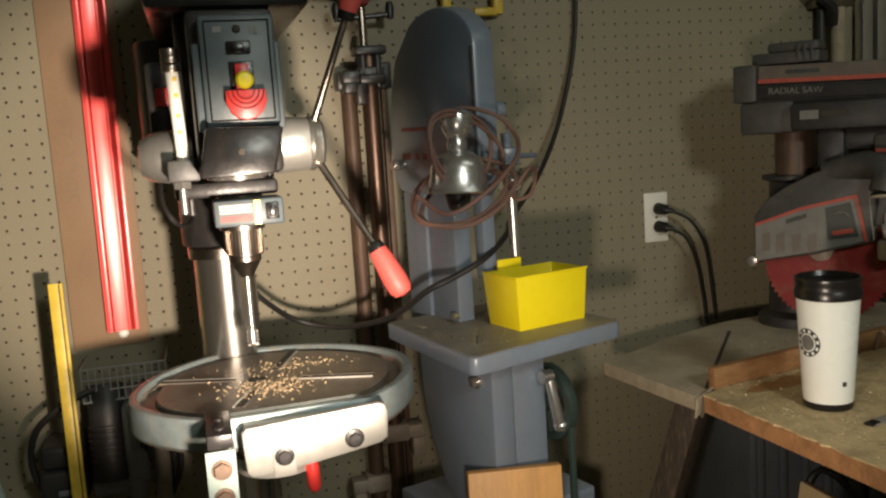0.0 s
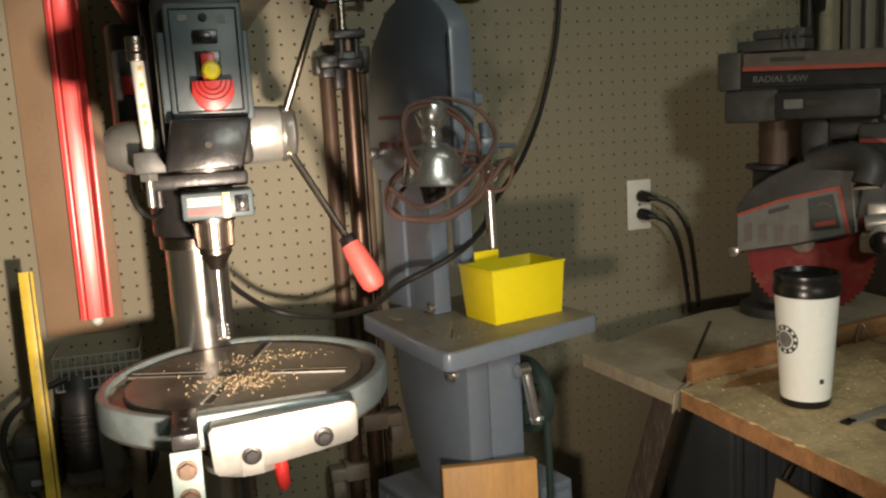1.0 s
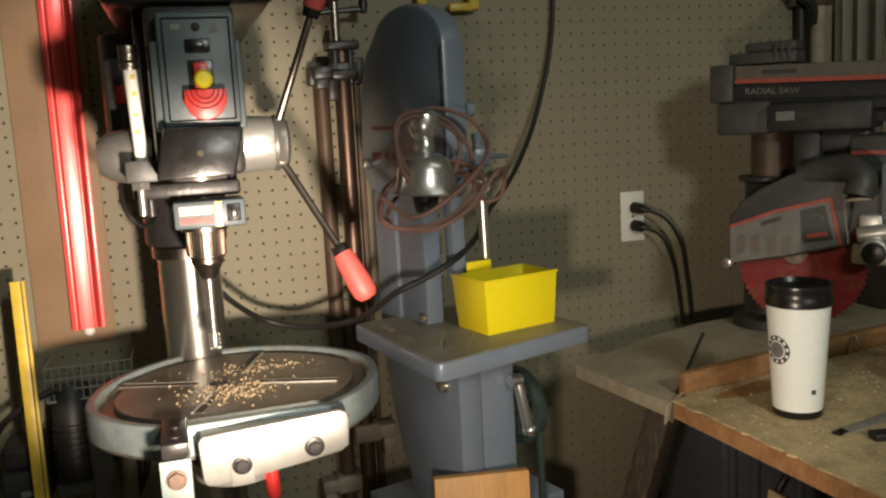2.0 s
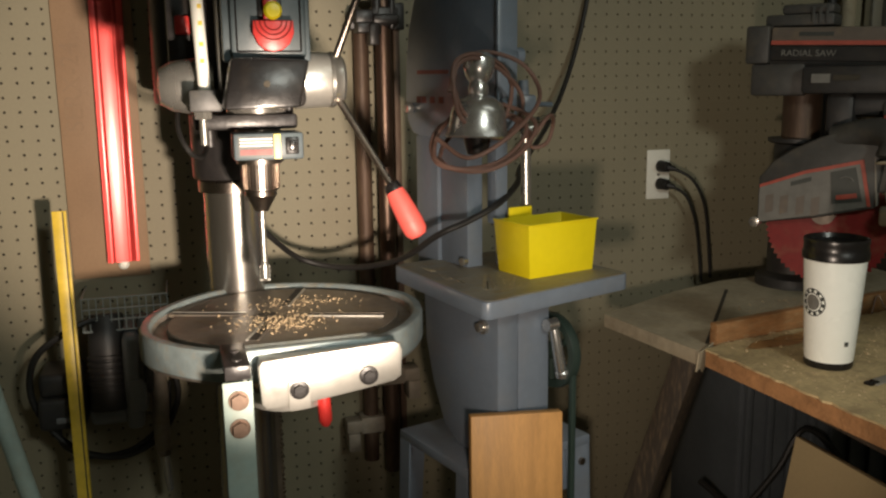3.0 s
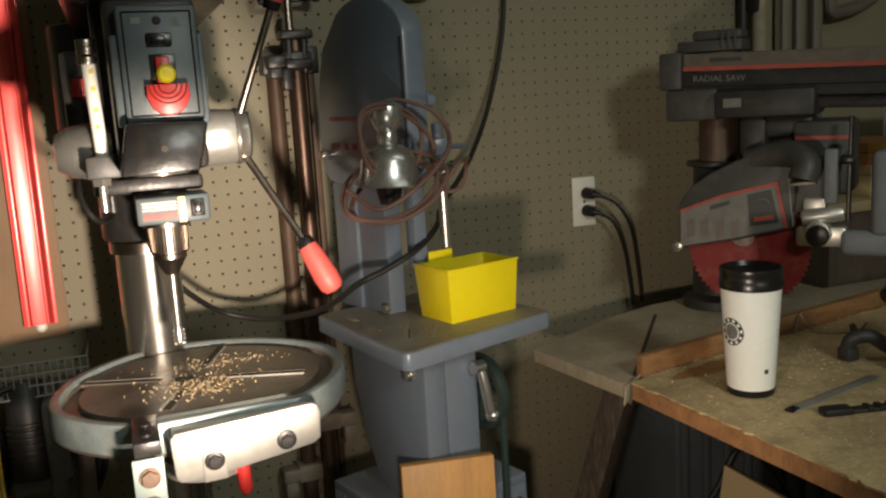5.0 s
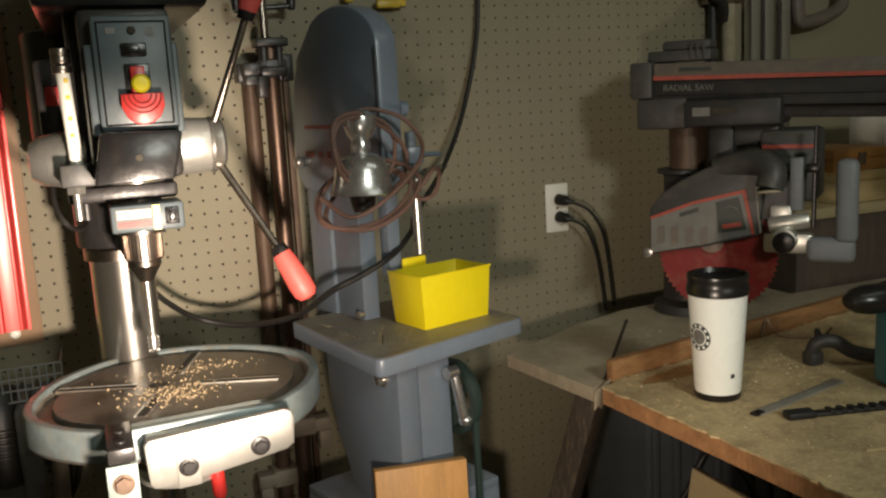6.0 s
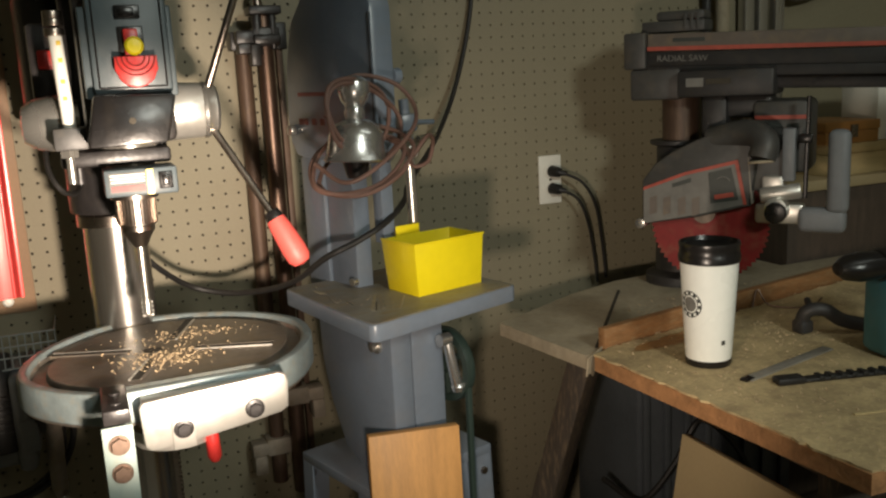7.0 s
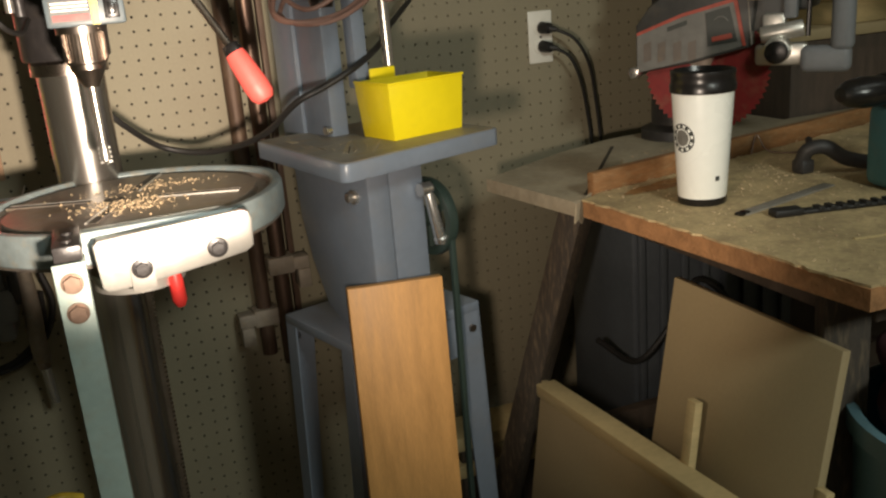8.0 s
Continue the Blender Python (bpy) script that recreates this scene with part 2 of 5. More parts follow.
def lettering(name, body, size, m, mat, parent, label=""):
    """Built-in font turned into a thin mesh."""
    cu = bpy.data.curves.new(name, "FONT")
    cu.body, cu.size, cu.extrude, cu.align_x, cu.align_y = body, size, 0.0004, "CENTER", "CENTER"
    tmp = bpy.data.objects.new(name + "_source", cu)
    scene.collection.objects.link(tmp)
    me = bpy.data.meshes.new_from_object(tmp.evaluated_get(bpy.context.evaluated_depsgraph_get()))
    bpy.data.objects.remove(tmp)
    bpy.data.curves.remove(cu)
    bm = bmesh.new()
    bm.from_mesh(me)
    bpy.data.meshes.remove(me)
    return part(name, bm, mat, parent, label, smooth=False, m=m)


def hexbolt(at, way, r, h, seg=6):
    at, way = Vector(at), Vector(way)
    return cyl(at, at + way * h, r, r * 0.96, seg, 0.0)


FRONT = pose(0, 0, 0, 90, 0, 0)      # text that reads from -y

# ---- structure ----
STEP = 0.0254


def pegboard(x0, x1, z0, z1, y, thick=0.006, hole=0.0027):
    """A board with a true round hole in each cell of a one-inch lattice."""
    verts, faces = [], []
    nx, nz = round((x1 - x0) / STEP), round((z1 - z0) / STEP)
    ring = [(math.cos(math.pi / 4 * k + math.pi / 8), math.sin(math.pi / 4 * k + math.pi / 8)) for k in range(8)]
    h = STEP / 2
    edge = [(h, h * 0.414), (h * 0.414, h), (-h * 0.414, h), (-h, h * 0.414), (-h, -h * 0.414), (-h * 0.414, -h), (h * 0.414, -h), (h, -h * 0.414)]
    for i in range(nx):
        for j in range(nz):
            cx, cz, b = x0 + (i + 0.5) * STEP, z0 + (j + 0.5) * STEP, len(verts)
            verts += [(cx + ex, y, cz + ez) for ex, ez in edge]
            verts += [(cx + hole * rx, y, cz + hole * rz) for rx, rz in ring]
            verts += [(cx + hole * rx, y + thick, cz + hole * rz) for rx, rz in ring]
            verts += [(cx + sx * h, y, cz + sz * h) for sx, sz in ((1, 1), (-1, 1), (-1, -1), (1, -1))]
            for k in range(8):
                n = (k + 1) % 8
                faces.append((b + k, b + n, b + 8 + n, b + 8 + k))
                faces.append((b + 8 + k, b + 8 + n, b + 16 + n, b + 16 + k))
            for c, k in enumerate((0, 2, 4, 6)):
                faces.append((b + k, b + 24 + c, b + k + 1))
    me = bpy.data.meshes.new("pegboard")
    me.from_pydata(verts, [], faces)
    bm = bmesh.new()
    bm.from_mesh(me)
    bmesh.ops.remove_doubles(bm, verts=bm.verts[:], dist=1e-5)
    bmesh.ops.recalc_face_normals(bm, faces=bm.faces[:])
    bpy.data.meshes.remove(me)
    return bm


wall_n = tagged(part("wall_north", box(-1.2, 2.7, 0.012, 0.11, 0, 2.4, 0), WALL, None, "olive-tan painted basement wall behind the pegboard"), category="wall", kind="structure")
# left backing is near-black, holding the holes' shade in its colour
for x0, x1, mat, lab in ((-1.19, 0.87, HOLE, "near-black backing sheet standing in for the shade in the pegboard holes"), (0.872, 1.654, FILLED, "painted-over backing behind the perforated board")):
    tagged(part("hole_backing", box(x0, x1, 0.0045 if x0 > 0 else 0.0065, 0.0115, 0.06, 2.38, 0), mat, None, lab), category="backing", kind="structure")
X0 = 0.5 - STEP / 2 - 64 * STEP
peg = tagged(part("wall_pegboard", pegboard(X0, X0 + 110 * STEP, 1.582 + STEP / 2 - 60 * STEP, 1.582 + STEP / 2 + 30 * STEP, 0.0), PEG, None,
                  "tan painted perforated hardboard covering the wall", smooth=False), category="pegboard", kind="structure")
tagged(part("floor", box(-1.3, 2.8, -3.4, 0.2, -0.06, 0.0, 0), CONCRETE, None, "bare dusty concrete basement floor"), category="floor", kind="structure")
tagged(part("ceiling", box(-1.3, 2.8, -3.4, 0.2, 2.4, 2.46, 0), CEIL, None, "plain pale ceiling"), category="ceiling", kind="structure")
tagged(part("wall_west", box(-1.3, -1.2, -3.3, 0.11, 0, 2.4, 0), WALL, None, "plain tan painted side wall"), category="wall", kind="structure")
tagged(part("wall_east", box(2.7, 2.8, -3.3, 0.11, 0, 2.4, 0), WALL, None, "plain tan painted side wall"), category="wall", kind="structure")
# never in view; pale so that the chrome reflects grey instead of tan
tagged(part("wall_south", box(-1.3, 2.8, -3.4, -3.3, 0, 2.4, 0), CEIL, None, "unseen wall behind the camera, made pale for the chrome's reflections"), category="wall", kind="structure")

# ---- drill press ----
press = thing("drill_press", (0.304, -0.33, 0), "floor-standing black drill press with a round dusty table", "drill press")
CX, CY = 0.309, -0.33       # column
SX, SY = 0.333, -0.53       # spindle
part("base", box(0.16, 0.46, -0.75, -0.22, 0, 0.04, 0.01), BLACKM, press)
part("column", cyl((CX, CY, 0.04), (CX, CY, 1.25), 0.046, seg=48), COLUMN, press, "bright round steel column")
part("column_sleeve", lathe([(0, 0), (0.053, 0), (0.053, 0.016), (0.050, 0.02), (0, 0.02)], (CX, CY, 1.212)), DSTEEL, press)
# toothed rack on the column
rack = [box(CX + 0.043, CX + 0.052, CY - 0.007, CY + 0.007, 0.10, 1.0, 0)]
for k in range(112):
    z = 0.11 + k * 0.0079
    rack.append(box(CX + 0.052, CX + 0.0565, CY - 0.006, CY + 0.006, z, z + 0.0040, 0))
part("rack", merged(*rack), DSTEEL, press, smooth=False)
# head casting
part("head", merged(box(0.283, 0.388, -0.615, -0.24, 1.345, 1.548, 0.008),
                    box(0.268, 0.30, -0.55, -0.30, 1.36, 1.55, 0.006),
                    cyl((CX, CY, 1.232), (CX, CY, 1.36), 0.060, seg=40, bevel=0.004)), BLACKM, press, "black cast head")
nose = slab([(0.283, 1.345), (0.372, 1.347), (0.386, 1.402), (0.295, 1.405)], 0.06, Matrix.Translation((0, -0.665, 0)), 0.004)
for v in nose.verts:
    v.co.y -= (1.405 - v.co.z) * 0.15
part("nose_cover", nose, BLACK, press, "glossy black lower cover")
part("nose_screw", cyl((0.334, -0.6715, 1.374), (0.334, -0.668, 1.374), 0.004, seg=12), HOLE, press)
panel = part("control_panel", merged(box(0.297, 0.386, -0.645, -0.612, 1.404, 1.537, 0.005),
                                     box(0.288, 0.392, -0.635, -0.605, 1.40, 1.505, 0.003)), PANEL, press, "blue-grey plastic control panel")
# raised black line round the panel
frame_line = []
for a, b in (((0.304, 1.412), (0.304, 1.529)), ((0.379, 1.412), (0.379, 1.529)), ((0.304, 1.412), (0.379, 1.412)), ((0.304, 1.529), (0.379, 1.529))):
    frame_line.append(cyl((a[0], -0.6455, a[1]), (b[0], -0.6455, b[1]), 0.0011, seg=8))
part("panel_outline", merged(*frame_line), BLACK, panel)
part("rocker_switch", merged(box(0.328, 0.356, -0.650, -0.643, 1.490, 1.505, 0.0015), box(0.333, 0.349, -0.653, -0.648, 1.493, 1.502, 0.0015)), BLACK, panel)
part("pilot_lamp", lathe([(0, 0.004), (0.003, 0.0035), (0.005, 0.001), (0.005, 0)], (0.3415, -0.645, 1.519), (0, -1, 0), 16), HOLE, panel)
for x in (0.316, 0.321, 0.360, 0.3645):
    part("print_bar", box(x - 0.0045 + 0.002, x + 0.0025, -0.6462, -0.6448, 1.5155 - (0.003 if x > 0.34 else 0), 1.5225, 0), LABEL, panel, smooth=False)
part("switch_well", box(0.329, 0.3575, -0.648, -0.643, 1.452, 1.481, 0.001), BLACK, panel)
part("switch_lever", box(0.335, 0.351, -0.656, -0.645, 1.448, 1.478, 0.002), REDP, panel)
part("stop_paddle", slab([(0.322, 1.447), (0.369, 1.447), (0.3695, 1.432), (0.364, 1.420), (0.355, 1.413), (0.345, 1.411), (0.335, 1.413), (0.327, 1.420), (0.3215, 1.432)], 0.012,
                         Matrix.Translation((0, -0.661, 0)), 0.002), REDP, panel, "red plastic stop paddle")
for k in range(3):
    r = 0.010 + 0.0055 * k
    pts = [(0.3455 + r * math.cos(a), -0.6615, 1.446 + r * math.sin(a)) for a in [math.pi + math.pi * j / 8 for j in range(9)]]
    part("paddle_ridge", tube(pts, 0.0009, 6, 3), REDD, panel)
part("safety_key", lathe([(0, 0.010), (0.008, 0.0095), (0.0105, 0.006), (0.0105, 0)], (0.345, -0.661, 1.458), (0, -1, 0), 24), YEL, panel, "round yellow safety key")
# belt cover and motor
belt = part("belt_cover", merged(box(0.236, 0.436, -0.62, -0.06, 1.548, 1.585, 0.010), box(0.244, 0.428, -0.60, -0.08, 1.585, 1.70, 0.03, 4)), BLACK, press, "large black belt cover")
part("cover_badge", box(0.278, 0.398, -0.6045, -0.598, 1.618, 1.655, 0.001), REDP, belt, "red badge with pale rim")
part("badge_bar", box(0.283, 0.393, -0.6065, -0.604, 1.634, 1.640, 0), LABEL, belt, smooth=False)
part("badge_bar", box(0.288, 0.330, -0.602, -0.598, 1.604, 1.610, 0), YELM, belt, smooth=False)
lettering("cover_lettering", "1.0 HP", 0.016, Matrix.Translation((0.375, -0.6025, 1.606)) @ FRONT, YELM, belt)
part("motor", merged(cyl((0.262, -0.16, 1.34), (0.262, -0.16, 1.56), 0.064, seg=40, bevel=0.008)), BLACKM, press, "black motor behind the head")
part("motor_switch", box(0.236, 0.256, -0.47, -0.45, 1.44, 1.465, 0.003), REDP, press)
part("motor_box", box(0.225, 0.275, -0.46, -0.28, 1.40, 1.50, 0.006), BLACKM, press)
# feed hub and handles
part("feed_shaft_housing", cyl((0.385, -0.52, 1.378), (0.432, -0.52, 1.378), 0.0385, 0.036, 40, 0.002), ALU, press)
part("feed_hub", lathe([(0, 0), (0.037, 0), (0.038, 0.004), (0.034, 0.010), (0.033, 0.016), (0.028, 0.020), (0.018, 0.022), (0, 0.022)], (0.432, -0.52, 1.378), (1, 0, 0)), STEEL, press)
part("spring_cap", lathe([(0, 0), (0.035, 0), (0.035, 0.030), (0.031, 0.052), (0.022, 0.066), (0, 0.069)], (0.278, -0.535, 1.372), (-1, 0, 0)), STEEL, press, "dull steel return-spring cap")


def feed_handle(a, b, c):
    a, b, c = Vector(a), Vector(b), Vector(c)
    h = part("feed_handle", cyl(a, b, 0.0052, 0.0048, 16), DSTEEL, press)
    d = (c - b).normalized()
    part("handle_collar", cyl(b - d * 0.004, b + d * 0.010, 0.0105, 0.0125, 20, 0.001), BLACK, h)
    n = (c - b).length
    part("grip", lathe([(0, 0.008), (0.0125, 0.008), (0.0145, 0.02), (0.0165, n * 0.7), (0.0155, n * 0.88), (0.011, n * 0.97), (0, n)], b, d, 24), GRIP, h, "red plastic grip")


feed_handle((0.437, -0.53, 1.362), (0.500, -0.59, 1.238), (0.531, -0.612, 1.170))
feed_handle((0.437, -0.53, 1.398), (0.489, -0.56, 1.540), (0.512, -0.572, 1.610))
feed_handle((0.440, -0.50, 1.380), (0.455, -0.36, 1.378), (0.462, -0.28, 1.377))
# depth stop
stop = part("depth_stop", cyl((0.266, -0.585, 1.366), (0.262, -0.585, 1.482), 0.0078, seg=20), WHITEP, press, "white scaled depth rod")
part("stop_knob", merged(*[cyl((0.262, -0.585, z), (0.262, -0.585, z + 0.009), 0.0115, seg=18, bevel=0.001) for z in (1.476, 1.487, 1.496)]), DSTEEL, stop)
part("stop_block", box(0.246, 0.285, -0.607, -0.565, 1.341, 1.368, 0.003), RGREY, stop)
part("stop_nut", merged(hexbolt((0.262, -0.59, 1.341), (0, 0, -1), 0.012, 0.009), cyl((0.262, -0.59, 1.30), (0.262, -0.59, 1.335), 0.005, seg=12)), STEEL, stop)
for z in (1.40, 1.42, 1.445, 1.465):
    part("scale_mark", box(0.2625, 0.2675, -0.5935, -0.5915, z, z + 0.005, 0), YELM, stop, smooth=False)
# quill clamp, laser and chuck
part("quill", cyl((SX, SY, 1.270), (SX, SY, 1.352), 0.030, seg=36), DSTEEL, press)
part("quill_flange", lathe([(0, 0), (0.040, 0), (0.040, 0.008), (0, 0.008)], (SX, SY, 1.337)), STEEL, press)
part("quill_clamp", merged(box(0.250, 0.382, -0.565, -0.475, 1.316, 1.336, 0.005), cyl((0.374, -0.54, 1.336), (0.374, -0.54, 1.343), 0.006, seg=12),
                           cyl((0.270, -0.55, 1.295), (0.270, -0.55, 1.316), 0.0065, seg=12)), BLACKM, press)
laser = part("laser_unit", box(0.2965, 0.384, -0.597, -0.535, 1.279, 1.313, 0.003), PANEL, press, "grey laser guide box")
part("laser_label", box(0.302, 0.346, -0.5985, -0.5965, 1.284, 1.309, 0), INK, laser, smooth=False)
for z in (1.305, 1.301, 1.297):
    part("label_bar", box(0.304, 0.344, -0.5995, -0.5982, z, z + 0.0016, 0), WHITEP, laser, smooth=False)
part("label_warning", box(0.304, 0.344, -0.5995, -0.5982, 1.286, 1.293, 0), REDD, laser, smooth=False)
part("laser_stripe", box(0.3465, 0.3545, -0.6005, -0.5965, 1.2805, 1.3115, 0), YEL, laser, smooth=False)
part("laser_switch", merged(box(0.361, 0.3775, -0.6005, -0.596, 1.286, 1.307, 0.001), box(0.365, 0.3735, -0.603, -0.599, 1.290, 1.303, 0.001)), BLACK, laser)
part("chuck", lathe([(0, 0), (0.009, 0), (0.012, 0.006), (0.020, 0.020), (0.0215, 0.022), (0.0215, 0.028), (0.0245, 0.030), (0.0250, 0.068), (0.022, 0.072), (0.022, 0.078), (0, 0.078)],
                    (SX, SY, 1.205)), DSTEEL, press, "worn steel drill chuck")
knurl = [cyl((SX + 0.0249 * math.cos(a), SY + 0.0249 * math.sin(a), 1.237), (SX + 0.0249 * math.cos(a), SY + 0.0249 * math.sin(a), 1.270), 0.0011, seg=6) for a in [2 * math.pi * k / 36 for k in range(36)]]
part("chuck_teeth", merged(*knurl), DSTEEL, press)
bit = part("drill_bit", cyl((SX, SY, 1.135), (SX, SY, 1.212), 0.0042, seg=16), STEEL, press)
part("bit_flutes", merged(lathe([(0, 0), (0.003, 0.001), (0.0065, 0.004), (0.0065, 0.018), (0.0045, 0.026), (0, 0.027)], (SX, SY, 1.108)),
                          *[box(SX - 0.0075, SX + 0.0075, SY - 0.0012, SY + 0.0012, 1.108 + 0.006 * k, 1.111 + 0.006 * k, 0.0004) for k in range(4)]), STEEL, bit)
part("motor_lead", tube([(0.235, -0.46, 1.36), (0.232, -0.49, 1.315), (0.245, -0.50, 1.285), (0.262, -0.46, 1.275), (0.272, -0.42, 1.29)], 0.0035), RUBBER, press)
# table
TX, TY, TZ = 0.358, -0.535, 1.062


def clipped_lathe(profile, at, chord, seg=96):
    """Like lathe, but the outline is cut straight along the front; profile holds (inset, height)."""
    bm = bmesh.new()
    rings = []
    for inset, h in profile:
        row = []
        for k in range(seg):
            a = 2 * math.pi * k / seg
            b = a - 0.28
            r = (0.196 - inset) * (abs(math.cos(b)) ** 1.78 + abs(math.sin(b)) ** 1.78) ** (-1 / 1.78)
            x, y = r * math.cos(a), r * math.sin(a)
            lim = -(chord - inset) + 0.05 * (x + 0.06)
            row.append(bm.verts.new((at[0] + x, at[1] + max(y, lim), at[2] + h)))
        rings.append(row)
    for a, b in zip(rings, rings[1:]):
        for k in range(seg):
            bm.faces.new((a[k], a[(k + 1) % seg], b[(k + 1) % seg], b[k]))
    return bm, rings


bm, rings = clipped_lathe([(0.150, -0.044), (0.016, -0.046), (0.004, -0.042), (0.0012, -0.036), (0.0012, -0.008), (0.014, -0.006), (0.0175, -0.0115), (0.034, -0.0115), (0.037, -0.0032), (0.155, -0.003)], (TX, TY, TZ), 0.168)
bm.faces.new(rings[0][::-1]), bm.faces.new(rings[-1])
bmesh.ops.recalc_face_normals(bm, faces=bm.faces[:])
tab = part("table", bm, TABLE, press, "round cast table, worn and dusty")
bm, rings = clipped_lathe([(0.0015, -0.038), (0.0, -0.036), (0.0, -0.004), (0.002, 0.0), (0.006, 0.0012), (0.0125, 0.0005), (0.0155, -0.003), (0.0155, -0.006)], (TX, TY, TZ), 0.168)
bmesh.ops.recalc_face_normals(bm, faces=bm.faces[:])
part("table_rim", bm, RIM, tab, "blue-grey raised table rim")
# slots and centre hole are near-black inlays, their shade put into the colour
for ang, a, b in ((-20, 0.045, 0.150), (70, 0.045, 0.150), (160, 0.045, 0.150), (250, 0.045, 0.125)):
    m = Matrix.Translation((TX - 0.012, TY + 0.005, TZ)) @ pose(0, 0, 0, 0, 0, ang)
    part("slot", box(a, b, -0.0055, 0.0055, -0.006, -0.0022, 0.0), HOLE, tab, smooth=False, m=m)
    part("slot_edge", box(a, b, -0.0085, -0.0055, -0.006, -0.0016, 0.0), ALU, tab, smooth=False, m=m)
    part("slot_edge", box(a, b, 0.0055, 0.0080, -0.006, -0.0018, 0.0), TABLE, tab, smooth=False, m=m)
part("centre_hole", cyl((SX, SY, TZ - 0.006), (SX, SY, TZ - 0.0015), 0.013, seg=24), HOLE, tab)
part("table_arm", merged(box(CX - 0.03, CX + 0.035, -0.56, -0.30, 0.965, 1.018, 0.010), cyl((CX, CY, 0.945), (CX, CY, 1.03), 0.062, seg=40, bevel=0.004)), ALU, press)
part("clamp_ring", lathe([(0.046, 0), (0.052, 0), (0.053, 0.02), (0.046, 0.022)], (0.345, -0.66, 0.985)), ALU, press)
part("lock_lever", cyl((0.376, -0.66, 1.00), (0.380, -0.695, 0.998), 0.004, seg=10), DSTEEL, press)
part("lever_grip", lathe([(0, 0), (0.007, 0), (0.0085, 0.008), (0.0085, 0.036), (0.005, 0.043), (0, 0.044)], (0.381, -0.70, 1.000), (0.05, 0.0, -1), 20), REDP, press, "red plastic lever grip")
# fence plate on the table's front
plate = part("fence_plate", slab([(0.3005, 1.054), (0.306, 1.060), (0.462, 1.0690), (0.470, 1.066), (0.473, 1.057), (0.471, 1.025), (0.462, 1.019), (0.42, 1.012), (0.37, 1.005), (0.318, 1.000), (0.308, 1.001), (0.303, 1.007)], 0.010,
                                 Matrix.Translation((0, -0.742, 0)), 0.004), ALU, press, "bright aluminium fence plate")
part("plate_flange", box(0.304, 0.466, -0.735, -0.690, 1.040, 1.056, 0.003), ALU, plate)
for x, z in ((0.347, 1.0225), (0.430, 1.031)):
    part("plate_bolt", merged(cyl((x, -0.742, z), (x, -0.746, z), 0.0115, seg=24, bevel=0.001), hexbolt((x, -0.745, z), (0, -1, 0), 0.0075, 0.006)), BLACKM, plate)
part("bolt_boss", slab([(0.334, 0.998), (0.360, 0.999), (0.360, 1.030), (0.356, 1.038), (0.347, 1.041), (0.338, 1.038), (0.334, 1.030)], 0.004, Matrix.Translation((0, -0.7455 + 0.0005, 0)), 0.001), ALU, plate)
# front leg
leg = part("support_leg", merged(box(0.259, 0.292, -0.770, -0.766, 0.0, 1.048, 0.001), box(0.288, 0.292, -0.766, -0.735, 0.0, 1.048, 0.001)), LEG, press, "pale green painted steel angle leg")
for z in (1.027, 0.994):
    part("leg_bolt", merged(cyl((0.276, -0.770, z), (0.276, -0.772, z), 0.0115, seg=20), hexbolt((0.276, -0.771, z), (0, -1, 0), 0.0095, 0.007)), COPPER, leg)
part("clamp_bar", merged(box(0.262, 0.291, -0.768, -0.675, 1.049, 1.066, 0.002), cyl((0.277, -0.745, 1.066), (0.277, -0.745, 1.068), 0.006, seg=16), cyl((0.277, -0.71, 1.066), (0.277, -0.71, 1.068), 0.006, seg=16)), BLACKM, leg, "black clamp bar with two bolt holes")

# shavings on the table
rng = random.Random(5)
bm = bmesh.new()
for k in range(800):
    if k < 560:
        x, y = rng.gauss(0.350, 0.030), rng.gauss(-0.570, 0.024)
    else:
        x, y = rng.gauss(0.375, 0.055), rng.gauss(-0.47, 0.016)
    if math.hypot(x - TX, y - TY) > 0.135:
        continue
    s = rng.choice((0.0003, 0.0003, 0.0004, 0.0005, 0.0007, 0.0010))
    m = Matrix.Translation((x, y, TZ - 0.0025 + s * 0.4)) @ pose(0, 0, 0, rng.uniform(0, 60), rng.uniform(0, 60), rng.uniform(0, 360)) @ Matrix.Diagonal((s * rng.uniform(1, 2.6), s * 1.2, s * 0.7, 1))
    bmesh.ops.create_cube(bm, size=1.6, matrix=m)
tagged(part("wood_shavings", bm, DUST, None, "pale wood shavings scattered on the drill table", smooth=False), category="sawdust", kind="stuff")

# ---- band saw ----
U, V = Vector((0.957, 0.288, 0)), Vector((-0.288, 0.957, 0))
MB = Matrix(((0.957, -0.288, 0, 0.669), (0.288, 0.957, 0, -0.54), (0, 0, 1, 0), (0, 0, 0, 1)))
ROT = MB @ pose(0, 0, 0, 0, 0, 90)      # outlines drawn along the depth of the saw
saw = thing("band_saw", (0.70, -0.45, 0), "blue-grey enamelled band saw on a steel stand", "band saw")
dome = [(0.0, 1.30), (0.0, 1.50)] + [(0.105 - 0.105 * math.cos(a), 1.50 + 0.066 * math.sin(a)) for a in [math.pi * k / 20 for k in range(1, 16)]] + [(0.228, 1.50), (0.245, 1.455), (0.254, 1.40), (0.257, 1.345), (0.252, 1.310), (0.236, 1.290), (0.205, 1.283), (0.02, 1.285)]
up = part("upper_housing", slab(dome, -0.038, ROT, 0.007), BSAW, saw, "tall rounded upper wheel housing")
part("housing_seam", slab([(0.004, 1.30), (0.004, 1.50), (0.0055, 1.50), (0.0055, 1.30)], -0.0015, ROT @ Matrix.Translation((0, 0.001, 0))), RDARK, up, smooth=False)
part("name_strip", box(-0.0012, 0.0, 0.125, 0.215, 1.385, 1.391, 0), FADED, up, smooth=False, m=MB)
